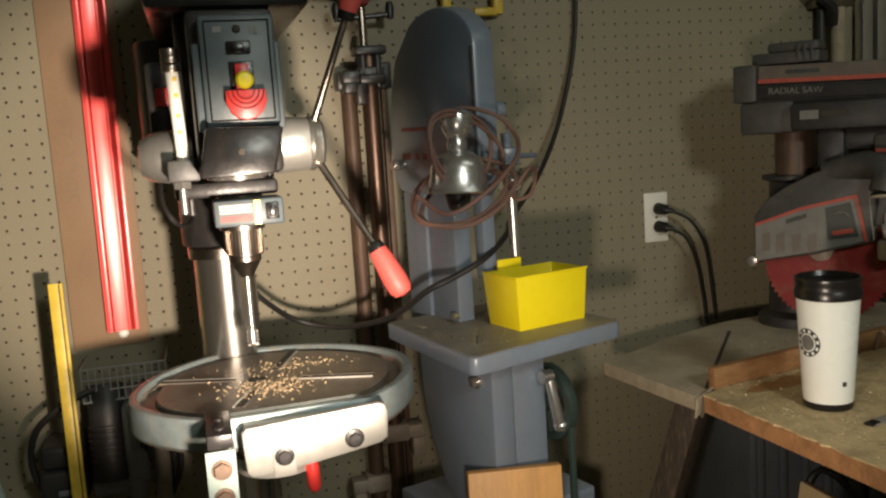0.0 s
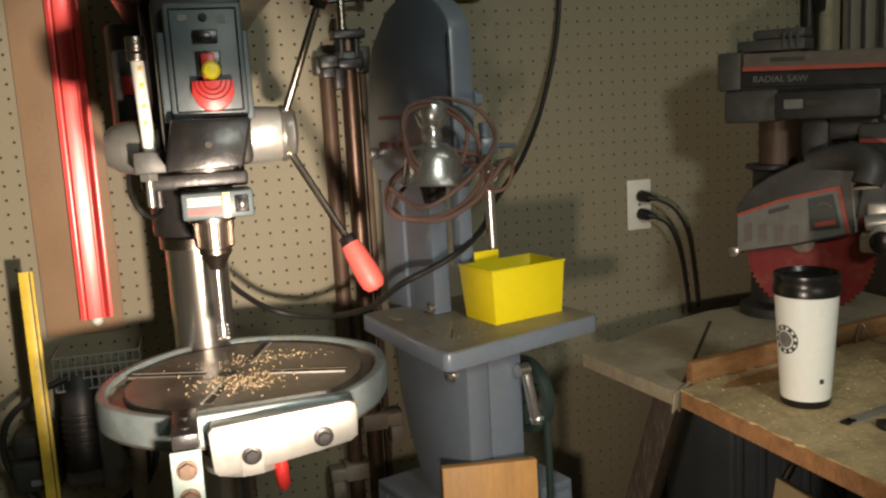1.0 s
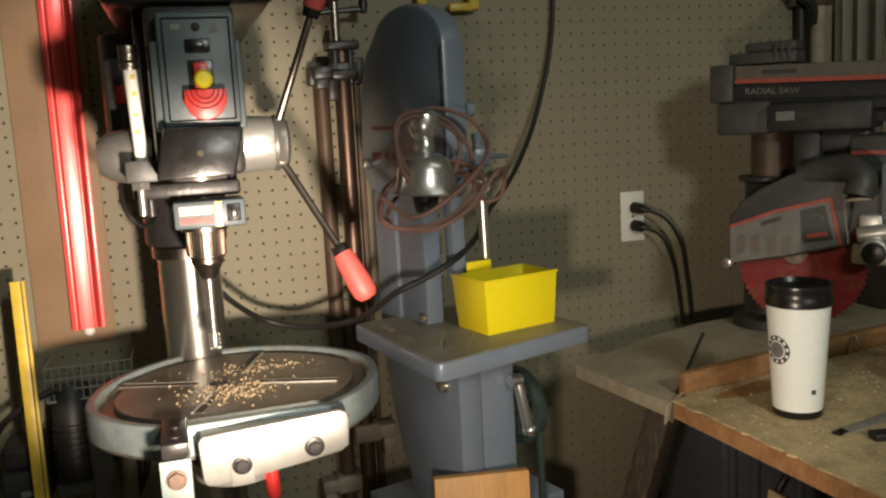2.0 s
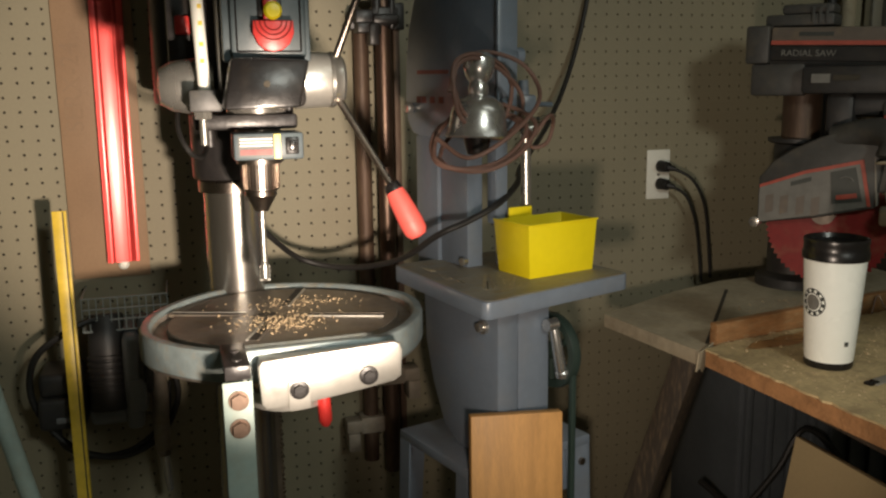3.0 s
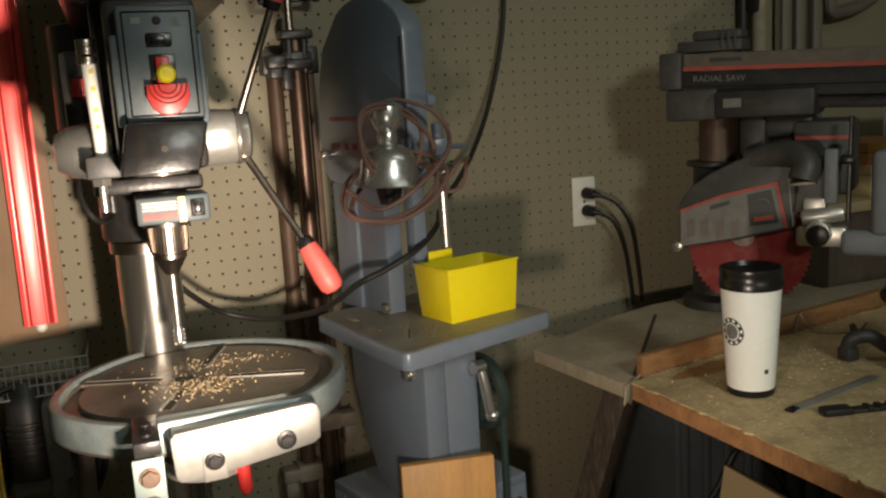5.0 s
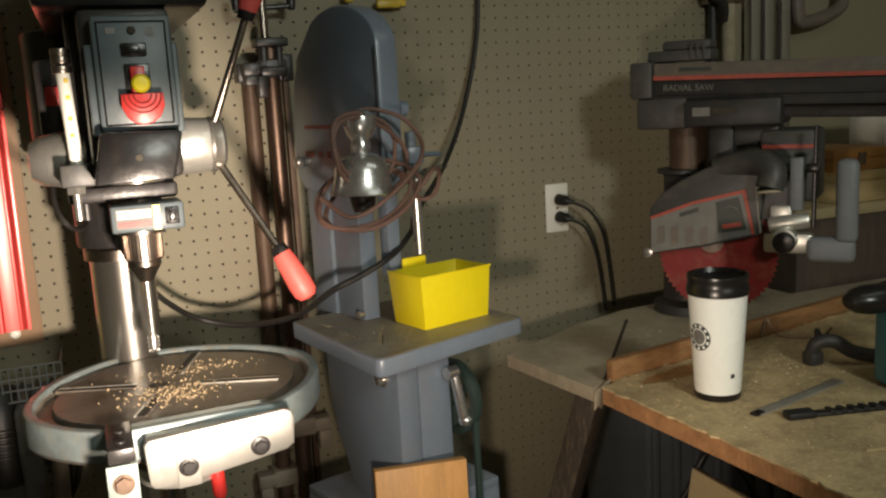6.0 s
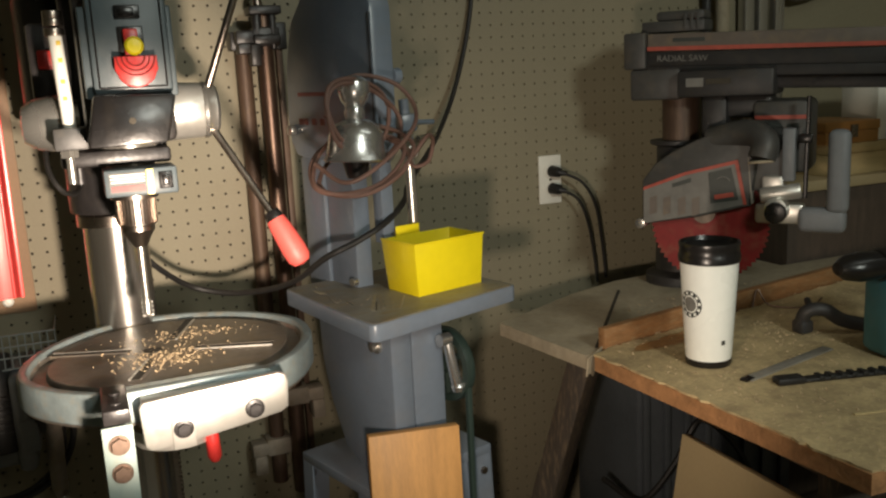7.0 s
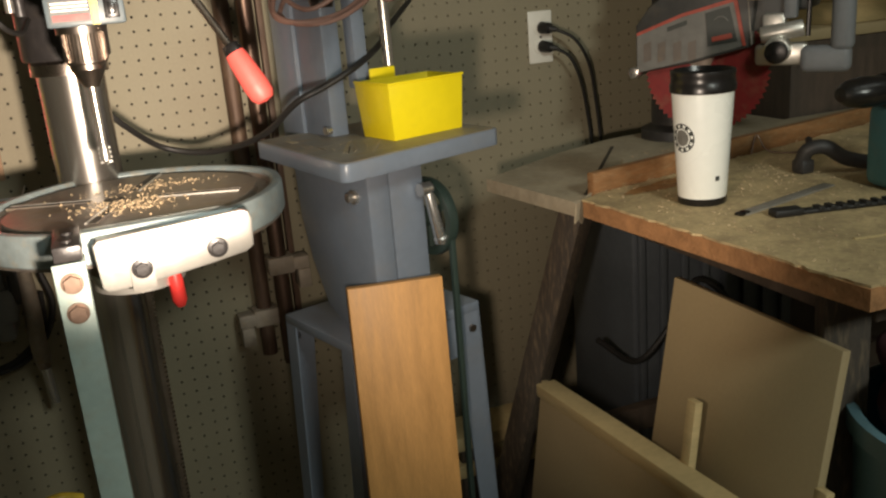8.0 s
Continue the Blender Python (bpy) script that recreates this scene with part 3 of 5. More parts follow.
for v in (0.14, 0.165, 0.19, 0.205):
    part("print_bar", box(-0.0012, 0.0, v, v + 0.012, 1.340, 1.350, 0), FADED, up, smooth=False, m=MB)
part("cover_screw", cyl((-0.010, 0.236, 1.331), (0.0, 0.236, 1.331), 0.008, 0.009, 16, 0.001), STEEL, up, m=MB)
part("tension_knob", lathe([(0, 0), (0.004, 0), (0.004, 0.02), (0.011, 0.022), (0.012, 0.034), (0, 0.036)], (0.038, 0.04, 1.41), (1, 0, 0), 20), BSAW, up, m=MB)
post = part("post", merged(box(0.006, 0.036, 0.086, 0.225, 1.075, 1.288, 0.004), box(0.0, 0.02, 0.16, 0.225, 1.075, 1.288, 0.004)), BSAW, saw)
part("post_screw", cyl((-0.004, 0.09, 1.098), (0.006, 0.09, 1.098), 0.006, seg=14), STEEL, post, m=MB)
post.data.transform(MB)
gb = part("guide_bar", box(0.040, 0.063, 0.058, 0.082, 1.156, 1.34, 0.003), BSAW, saw, m=MB)
low = [(0.0, 1.058), (0.0, 0.83), (0.012, 0.789), (0.11, 0.789), (0.15, 0.81), (0.185, 0.88), (0.205, 0.95), (0.21, 1.058)]
lower = part("lower_housing", slab(low, -0.040, ROT, 0.006), BSAW, saw)
part("lower_cover", slab([(0.004, 1.055), (0.004, 0.790), (0.12, 0.790), (0.2, 0.9), (0.2, 1.055)], -0.062, ROT @ Matrix.Translation((0, -0.0415, 0)), 0.004), BSAW, saw)
part("cover_bolt", merged(cyl((-0.014, 0.034, 1.006), (0, 0.034, 1.006), 0.007, seg=16, bevel=0.001), cyl((-0.005, 0.034, 1.006), (0, 0.034, 1.006), 0.011, seg=16)), STEEL, lower, m=MB)
def rounded_plate(x0, x1, y0, y1, thick):
    bm = slab([(x0, y0), (x1, y0), (x1, y1), (x0, y1)], thick)
    bmesh.ops.bevel(bm, geom=[e for e in bm.edges if abs(e.verts[0].co.y - e.verts[1].co.y) > thick / 2], offset=0.012, segments=4, affect="EDGES", profile=0.5)
    return bm


LAY = pose(0, 0, 0, -90, 0, 0)
top = rounded_plate(-0.0765, 0.180, -0.089, 0.175, 0.0245)
bmesh.ops.bevel(top, geom=[e for e in top.edges if abs(e.verts[0].co.y - e.verts[1].co.y) < 1e-6], offset=0.002, segments=2, affect="EDGES", profile=0.5)


def swing(bm):
    """Swings the near left corner of the table outwards."""
    for v in bm.verts:
        w = (1 - (v.co.x + 0.0765) / 0.2565) * (1 - (v.co.z + 0.089) / 0.264)
        v.co.x -= 0.027 * w
        v.co.z -= 0.022 * w
    return bm


stable = part("saw_table", swing(top), BSAW, saw, "grey square saw table with dust", m=MB @ Matrix.Translation((0, 0, 1.0880)) @ LAY)
part("table_surface", swing(rounded_plate(-0.0735, 0.177, -0.086, 0.172, 0.003)), BSTOP, stable, "dusty scratched iron surface", m=MB @ Matrix.Translation((0, 0, 1.0886)) @ LAY)
for k, (u, v, n, a) in enumerate(((-0.055, -0.05, 0.05, 55), (-0.035, -0.045, 0.045, 62), (-0.06, 0.0, 0.03, 80), (-0.045, 0.03, 0.02, 20), (-0.02, -0.06, 0.06, 48))):
    part("scratch", box(0, n, -0.0008, 0.0008, 0, 0.0004, 0), LABEL if k % 2 else HOLE, stable, smooth=False, m=MB @ Matrix.Translation((u, v, 1.0885)) @ pose(0, 0, 0, 0, 0, a))
for k, (u, v, n, w, a) in enumerate(((-0.060, -0.045, 0.085, 0.006, 52), (-0.050, -0.055, 0.095, 0.004, 56), (-0.030, -0.070, 0.080, 0.005, 48), (-0.070, 0.03, 0.05, 0.010, 70), (-0.055, 0.09, 0.03, 0.012, 85))):
    part("smear", slab([(0, -w * 0.4), (n * 0.5, -w * 0.5), (n, -w * 0.3), (n * 1.05, w * 0.3), (n * 0.45, w * 0.4), (0.004, w * 0.2)], 0.0004), JAW if k % 2 else DUSTY, stable, smooth=False, m=MB @ Matrix.Translation((u, v, 1.0889 + 0.0002 * k)) @ pose(0, 0, 0, 0, 0, a) @ LAY)
part("blade", box(0.051, 0.0522, 0.062, 0.074, 1.08, 1.30, 0), STEEL, saw, smooth=False, m=MB)
part("trunnion", box(0.01, 0.09, 0.02, 0.15, 1.045, 1.066, 0.004), BSAW, saw, m=MB)
part("motor_pulley", merged(lathe([(0.048, -0.008), (0.060, -0.008), (0.062, 0), (0.060, 0.008), (0.048, 0.008), (0.048, -0.008)], (0.122, 0.02, 0.952), (1, 0, 0), 40),
                            *[cyl((0.122, 0.02, 0.952), (0.122, 0.02 + 0.05 * math.cos(a), 0.952 + 0.05 * math.sin(a)), 0.006, seg=10) for a in (0.5, 2.6, 4.7)],
                            cyl((0.10, 0.02, 0.952), (0.135, 0.02, 0.952), 0.014, seg=16)), GREEN, saw, "dark green pulley wheel", m=MB)
part("belt", box(0.118, 0.127, 0.066, 0.074, 0.30, 0.96, 0.001), GREEN, saw, m=MB)
part("belt", box(0.118, 0.127, -0.034, -0.026, 0.30, 0.95, 0.001), GREEN, saw, m=MB)
part("crank_handle", merged(cyl((0.098, -0.010, 1.010), (0.112, -0.016, 0.925), 0.007, 0.010, 16, 0.002), lathe([(0, 0), (0.010, 0.002), (0.012, 0.010), (0.008, 0.018), (0, 0.02)], (0.113, -0.016, 0.915), (0, 0, 1), 16),
                            cyl((0.085, -0.010, 1.004), (0.104, -0.010, 1.004), 0.010, seg=16)), BELL, saw, "polished crank handle", m=MB)
# stand
for name, u, v in (("stand_leg", -0.042, 0.02), ("stand_leg", 0.205, 0.02), ("stand_leg", -0.042, 0.22), ("stand_leg", 0.205, 0.22)):
    s = -1 if u < 0 else 1
    w = -1 if v < 0.1 else 1
    lg = slab([(u, 0.785), (u - s * 0.050, 0.785), (u + s * 0.006, 0.0), (u + s * 0.030, 0.0)], 0.003, Matrix.Translation((0, v, 0)))
    lg2 = box(u - (0.0015 if s > 0 else 0.0015), u + 0.0015, min(v, v - w * 0.03), max(v, v - w * 0.03), 0.0, 0.785, 0)
    for q in lg2.verts:
        q.co.x += s * 0.030 * (0.785 - q.co.z) / 0.785
    lp = part(name, merged(lg, lg2), BSAW, saw, m=MB)
    part("leg_bolt", hexbolt((u - s * 0.016, v + w * 0.0, 0.745), (0, w, 0), 0.007, 0.005), DSTEEL, lp, m=MB)
part("stand_top", box(-0.044, 0.207, 0.018, 0.222, 0.772, 0.789, 0.003), BSAW, saw, m=MB)
part("stand_rail", box(-0.042, 0.205, 0.024, 0.028, 0.70, 0.7715, 0.001), BSAW, saw, m=MB)
part("stand_rail", box(-0.02, 0.19, 0.213, 0.217, 0.25, 0.30, 0.001), BSAW, saw, m=MB)

# lamp with its coiled flex, clamped on the saw
LAMP = Vector((0.620, -0.592, 0))
lampob = thing("clamp_lamp", (0.633, -0.585, 1.29), "chrome bell-shaped lamp wrapped in brown flex, hung on the band saw", "lamp")
part("shade", lathe([(0.0425, 0), (0.0445, 0.002), (0.041, 0.008), (0.0385, 0.020), (0.0370, 0.035), (0.032, 0.047), (0.021, 0.055), (0.013, 0.058), (0.012, 0.058), (0.020, 0.053), (0.031, 0.045), (0.0355, 0.034), (0.037, 0.018), (0.0425, 0)],
                    LAMP + Vector((0, 0, 1.298)), (0.06, 0.05, 1), 48), BELL, lampob, "polished chrome bell shade")
part("socket", lathe([(0, 0), (0.012, 0), (0.014, 0.012), (0.012, 0.020), (0.018, 0.028), (0.022, 0.040), (0.021, 0.052), (0.012, 0.060), (0, 0.062)], LAMP + Vector((0.003, 0.003, 1.352)), (0.04, 0.05, 1), 32), BELL, lampob)
part("bulb_cap", cyl(LAMP + Vector((0, 0, 1.276)), LAMP + Vector((0, 0, 1.30)), 0.014, 0.02, 24), BLACK, lampob)
part("swivel", merged(cyl(LAMP + Vector((0.02, 0.0, 1.345)), (0.742, -0.468, 1.315), 0.006, seg=12), cyl((0.715, -0.53, 1.300), (0.74, -0.515, 1.312), 0.011, seg=16, bevel=0.002),
                      cyl((0.735, -0.53, 1.318), (0.765, -0.52, 1.322), 0.004, seg=10), cyl((0.722, -0.545, 1.298), (0.734, -0.50, 1.30), 0.006, seg=12)), CHROME, lampob)
part("upright", cyl((0.749, -0.455, 1.0888), (0.745, -0.455, 1.335), 0.0078, seg=20), STEEL, lampob)
part("upright_head", merged(box(0.731, 0.758, -0.470, -0.440, 1.325, 1.352, 0.004), cyl((0.743, -0.455, 1.35), (0.741, -0.455, 1.374), 0.008, seg=16), cyl((0.756, -0.455, 1.338), (0.795, -0.440, 1.336), 0.004, seg=10)), BSAW, lampob)
loops = (((0.640, 1.362), 0.052, 0.050, 0.3), ((0.646, 1.350), 0.060, 0.052, 1.1), ((0.630, 1.297), 0.066, 0.030, 0.4), ((0.638, 1.302), 0.070, 0.034, 2.0), ((0.640, 1.292), 0.062, 0.026, 3.1))
for k, ((cx, cz), rx, rz, tilt) in enumerate(loops):
    pts = []
    for j in range(15):
        a = 2 * math.pi * j / 14 + tilt
        lean = 0.30 if k > 1 else -0.2
        dx, dz = rx * math.cos(a) * (1 + 0.06 * math.sin(3 * a + k)), rz * math.sin(a) * (1 + 0.09 * math.cos(2 * a + k))
        pts.append((cx - 0.013 + dx, -0.590 + 0.050 * math.sin(a) - 0.004 * k if k > 1 else -0.598 + 0.03 * math.cos(a), cz + dz + lean * dx))
    part("flex", tube(pts, 0.0030, 8, 4), CORD, lampob)
part("flex", tube([(0.560, -0.60, 1.300), (0.59, -0.642, 1.276), (0.64, -0.650, 1.300), (0.695, -0.62, 1.340), (0.712, -0.58, 1.37), (0.69, -0.565, 1.40), (0.64, -0.56, 1.413), (0.60, -0.565, 1.395), (0.585, -0.58, 1.36)], 0.0030, 8, 6), CORD, lampob)
part("flex", tube([(0.70, -0.60, 1.30), (0.728, -0.585, 1.325), (0.748, -0.555, 1.315), (0.745, -0.54, 1.285), (0.725, -0.53, 1.278), (0.712, -0.545, 1.30)], 0.0030, 8, 6), CORD, lampob)


# ---- small bin on the saw table ----
def open_bin(m, mat, label):
    """Stacking bin: tapered body, thin walls, open top, a tab at the back."""
    t = thing("parts_bin", m.translation, label, "storage bin")
    bm = bmesh.new()
    lo = [(0, -0.002, 0), (0.122, 0, 0), (0.122, 0.075, 0), (0.0, 0.075, 0)]
    hi = [(-0.006, -0.006, 0.079), (0.126, -0.004, 0.079), (0.126, 0.080, 0.079), (-0.006, 0.080, 0.079)]
    th = 0.0022
    li = [(x + (th if x < 0.05 else -th), y + (th if y < 0.04 else -th), 0.002) for x, y, z in lo]
    hin = [(x + (th if x < 0.05 else -th), y + (th if y < 0.04 else -th), z) for x, y, z in hi]
    q = [[bm.verts.new(p) for p in row] for row in (lo, hi, hin, li)]
    for a, b in zip(q, q[1:]):
        for k in range(4):
            bm.faces.new((a[k], a[(k + 1) % 4], b[(k + 1) % 4], b[k]))
    bm.faces.new(q[0]), bm.faces.new(q[3])
    bmesh.ops.recalc_face_normals(bm, faces=bm.faces[:])
    bmesh.ops.bevel(bm, geom=bm.edges[:], offset=0.0007, segments=2, affect="EDGES", profile=0.5)
    part("body", bm, mat, t, m=m)
    part("rim", merged(box(-0.0068, 0.1265, -0.0068, -0.003, 0.077, 0.0805, 0.001), box(-0.0068, -0.003, -0.006, 0.081, 0.077, 0.0805, 0.001)), mat, t, m=m)
    part("hanging_tab", box(0.022, 0.066, 0.0785, 0.0815, 0.070, 0.094, 0.001), mat, t, m=m)
    return t


BIN = Matrix(((0.963, -0.27, 0, 0.708), (0.27, 0.963, 0, -0.565), (0, 0, 1, 1.0888), (0, 0, 0, 1)))
open_bin(BIN, YEL, "bright yellow plastic parts bin on the band saw table")
# dust and scratches lying on the saw table
rng = random.Random(9)
bm = bmesh.new()
for k in range(30):
    u, v = rng.uniform(-0.06, 0.02), rng.uniform(-0.07, 0.14)
    s = rng.uniform(0.0003, 0.0008)
    p = MB @ Vector((u, v, 1.0888 + s * 0.4))
    bmesh.ops.create_cube(bm, size=1, matrix=Matrix.Translation(p) @ pose(0, 0, 0, 20, 30, rng.uniform(0, 180)) @ Matrix.Diagonal((s * 2.2, s, s, 1)))
tagged(part("dust_chips", bm, DUST, None, "fine wood dust lying on the saw table", smooth=False), category="sawdust", kind="stuff")

# oak board leaning on the saw stand
board = tagged(part("oak_board", box(-0.07, 0.07, -0.010, 0.010, 0, 0.889, 0.0015), OAK, None, "honey-coloured oak board leaning on the band saw stand",
                    m=Matrix.Translation((0.661, -0.655, 0.002)) @ pose(0, 0, 0, -6.0, 1.0, -7)), category="board")

# ---- on the pegboard ----
temp = thing("router_template", (0.14, -0.004, 1.02), "brown hardboard jig sheet hung on the pegboard, engraved", "jig")
part("sheet", box(0.031, 0.166, -0.006, -0.0005, 1.020, 1.90, 0.001), HARD, temp)
lettering("engraving", "SERX-24", 0.044, Matrix.Translation((0.058, -0.0062, 1.37)) @ FRONT @ pose(0, 0, 0, 0, 0, 90), HARD2, temp)
rail = thing("guide_rail", (0.122, -0.02, 1.05), "red anodised aluminium guide rail hung over the hardboard", "rail")
band = [(0.009 - 0.0023 * k, 0.0050 + 0.0006 * math.sin(math.pi * k / 10)) for k in range(11)]
prof = [(-0.028, 0.0), (0.028, 0.0), (0.028, 0.006), (0.0235, 0.0068), (0.020, 0.0055), (0.017, 0.0040), (0.0135, 0.0060), (0.0105, 0.0060)] + band + [(-0.0165, 0.0065), (-0.0205, 0.0075), (-0.024, 0.0065), (-0.028, 0.006)]
rb = bmesh.new()
f = rb.faces.new([rb.verts.new((x, -0.0085 - h, 1.05)) for x, h in prof])
e = bmesh.ops.extrude_face_region(rb, geom=[f])
bmesh.ops.translate(rb, vec=(0.004, 0, 0.66), verts=[v for v in e["geom"] if isinstance(v, bmesh.types.BMVert)])
bmesh.ops.recalc_face_normals(rb, faces=rb.faces[:])
rb.transform(Matrix.Translation((0.1205, -0.0130, 0)) @ pose(0, 0, 0, 0, 0, 8.5) @ Matrix.Translation((0, 0.0085, 0)))
part("extrusion", rb, RED, rail)
for k, z in enumerate((1.095, 1.145, 1.20, 1.275, 1.385, 1.47, 1.545, 1.60)):
    part("screw_hole", cyl((0.118 + (z - 1.05) * 0.006, -0.0182, z), (0.118 + (z - 1.05) * 0.006, -0.0142, z), 0.0036, seg=14), REDD, rail)
part("end_pin", lathe([(0, 0), (0.010, 0), (0.0095, 0.006), (0.006, 0.010), (0, 0.011)], (0.120, -0.004, 1.043), (0, -1, 0), 20), WHITEP, rail, "white plastic hanging pin")

rule = thing("straightedge", (0.03, -0.16, 0), "long yellow metal straightedge leaning on the wall", "ruler")
part("blade", merged(box(-0.012, 0.004, -0.003, 0.003, 0, 1.17, 0.0008), box(0.006, 0.011, -0.005, 0.004, 0, 1.17, 0.0008), box(0.004, 0.006, -0.002, 0.002, 0, 1.17, 0)), YELM, rule,
     m=Matrix.Translation((0.041, -0.235, 0.001)) @ pose(0, 0, 0, -4.5, -0.4, 0))
part("edge_line", box(0.0042, 0.0058, -0.0032, -0.002, 0.0, 1.168, 0), INK, rule, smooth=False, m=Matrix.Translation((0.041, -0.235, 0.001)) @ pose(0, 0, 0, -4.5, -0.4, 0))


def bar_clamp(x, y, r, z0, z1, mat, label, jaws):
    t = thing("pipe_clamp", (x, y, z0), label, "clamp", "pipe clamps on the pegboard")
    part("pipe", cyl((x, y, z0), (x, y, z1), r, seg=28), mat, t)
    for z, side in jaws:
        j = part("jaw", merged(box(x - r - 0.010, x + r + 0.010, y - r - 0.008, y + r + 0.006, z, z + 0.035, 0.004),
                               box(x + (r if side > 0 else -r - 0.040), x + (r + 0.040 if side > 0 else -r), y - 0.022, y + 0.014, z + 0.004, z + 0.030, 0.004)), BLACKM if z > 1 else JAW, t)
        part("jaw_pad", box(x + side * (r + 0.026) - 0.012, x + side * (r + 0.026) + 0.012, y - 0.03, y + 0.014, z - 0.012 - (0.02 if z < 1 else 0), z + 0.006, 0.002), BLACKM if z > 1 else JAW, j)
    return t


c1 = bar_clamp(0.615, -0.060, 0.0155, 0.585, 1.545, RUST, "steel pipe clamp with black jaws hung upright", [(1.475, -1), (0.775, 1)])
part("screw_head", merged(box(0.590, 0.640, -0.095, -0.030, 1.478, 1.496, 0.004), cyl((0.600, -0.075, 1.46), (0.600, -0.075, 1.545), 0.009, seg=16, bevel=0.001), cyl((0.628, -0.078, 1.47), (0.628, -0.078, 1.535), 0.007, seg=16, bevel=0.001),
                            box(0.585, 0.645, -0.092, -0.04, 1.532, 1.548, 0.004), box(0.582, 0.600, -0.098, -0.06, 1.44, 1.48, 0.003)), BLACKM, c1)
part("screw", cyl((0.607, -0.062, 1.545), (0.607, -0.062, 1.62), 0.008, seg=14), DSTEEL, c1)
part("screw_handle", merged(cyl((0.555, -0.062, 1.600), (0.665, -0.062, 1.607), 0.005, seg=10), *[lathe([(0, 0), (0.007, 0.002), (0.009, 0.02), (0.006, 0.032), (0, 0.034)], (x, -0.062, 1.598), (0, 0, 1), 14) for x in (0.560, 0.662)]), BLACKM, c1)
c2 = bar_clamp(0.578, -0.030, 0.0150, 0.600, 1.50, BROWN, "brown rusty pipe clamp hung upright", [(1.47, 1), (0.665, -1)])
c3 = thing("clamp_bar", (0.65, -0.03, 0.60), "slim rusty bar hung beside the clamps", "bar")
part("bar", box(0.640, 0.652, -0.040, -0.022, 0.60, 1.52, 0.002), BROWN, c3)
part("collar", box(0.632, 0.660, -0.050, -0.014, 1.47, 1.52, 0.003), BLACKM, c3)

# power cord looping from above to the drill press
cordob = thing("extension_lead", (1.05, -0.02, 1.0), "thick black power cord looping down behind the machines", "cord")
part("cord", tube([(1.05, -0.012, 1.98), (1.066, -0.014, 1.75), (1.061, -0.015, 1.56), (1.012, -0.04, 1.40), (0.929, -0.120, 1.291), (0.800, -0.300, 1.226), (0.755, -0.400, 1.212), (0.693, -0.484, 1.192), (0.640, -0.492, 1.168), (0.596, -0.478, 1.147), (0.559, -0.380, 1.093), (0.497, -0.260, 1.060),
                   (0.427, -0.22, 1.071), (0.372, -0.28, 1.12), (0.34, -0.30, 1.16)], 0.0048, 10, 8), RUBBER, cordob)

# hacksaw and red clamp on the wall, seen when the view lifts
hs = thing("hacksaw", (0.86, -0.02, 1.60), "yellow-handled hacksaw hung on the pegboard", "hacksaw")
part("handle", merged(box(0.775, 0.795, -0.035, -0.015, 1.615, 1.665, 0.006), box(0.880, 0.902, -0.035, -0.015, 1.605, 1.685, 0.006), box(0.790, 0.885, -0.033, -0.017, 1.648, 1.668, 0.005), box(0.84, 0.89, -0.033, -0.017, 1.603, 1.620, 0.005)), YELM, hs)
part("frame", tube([(0.79, -0.025, 1.66), (0.785, -0.025, 1.75), (0.80, -0.025, 1.85)], 0.006, 8, 6), BLUE, hs)
rc = thing("hand_drill", (0.60, -0.04, 1.63), "red plastic tool hung on the pegboard", "hand tool")
part("body", merged(box(0.50, 0.66, -0.07, -0.012, 1.652, 1.70, 0.012, 3), box(0.575, 0.625, -0.06, -0.015, 1.625, 1.66, 0.008)), REDD, rc)

# wall outlet with two plugs and their leads
outlet = thing("wall_outlet", (1.242, -0.004, 1.165), "white duplex wall outlet with two black plugs", "outlet")
part("cover_plate", box(1.213, 1.270, -0.006, -0.0008, 1.110, 1.219, 0.003), WHITEP, outlet)
for z in (1.184, 1.145):
    part("receptacle", cyl((1.241, -0.006, z), (1.241, -0.008, z), 0.017, seg=24, bevel=0.001), WHITEP, outlet)
part("plate_screw", cyl((1.241, -0.0055, 1.1645), (1.241, -0.0075, 1.1645), 0.003, seg=12), DSTEEL, outlet)
for z, p in ((1.184, [(1.262, -0.040, 1.178), (1.30, -0.05, 1.155), (1.335, -0.045, 1.10), (1.352, -0.04, 1.02), (1.362, -0.04, 0.93)]),
             (1.145, [(1.258, -0.040, 1.140), (1.29, -0.045, 1.118), (1.318, -0.04, 1.06), (1.335, -0.035, 0.98), (1.345, -0.03, 0.92)])):
    pl = thing("plug", (1.241, -0.02, z), "black plug and lead in the wall outlet", "plug", "plugs in the outlet")
    part("body", merged(cyl((1.242, -0.0085, z), (1.250, -0.034, z - 0.002), 0.013, 0.011, 16, 0.002), cyl((1.249, -0.032, z - 0.002), (1.262, -0.042, z - 0.005), 0.008, 0.005, 12)), RUBBER, pl)
    part("lead", tube([(1.252, -0.036, z - 0.003)] + p, 0.0035, 8, 8), RUBBER, pl)

# power tool and wire basket hanging by the drill press
router = thing("power_tool", (0.08, -0.10, 0.75), "dusty dark grey power tool hanging on the pegboard", "power tool")
tm = part("motor", cyl((0.085, -0.12, 0.80), (0.085, -0.08, 0.97), 0.034, 0.031, 32, 0.006), RDARK, router)
for k in range(6):
    part("cooling_rib", lathe([(0.0325, 0), (0.0352, 0.002), (0.0352, 0.006), (0.0325, 0.008)], (0.085, -0.1115 + 0.0022 * k, 0.835 + 0.011 * k), (0, 0.23, 1), 32), RDARK, tm)
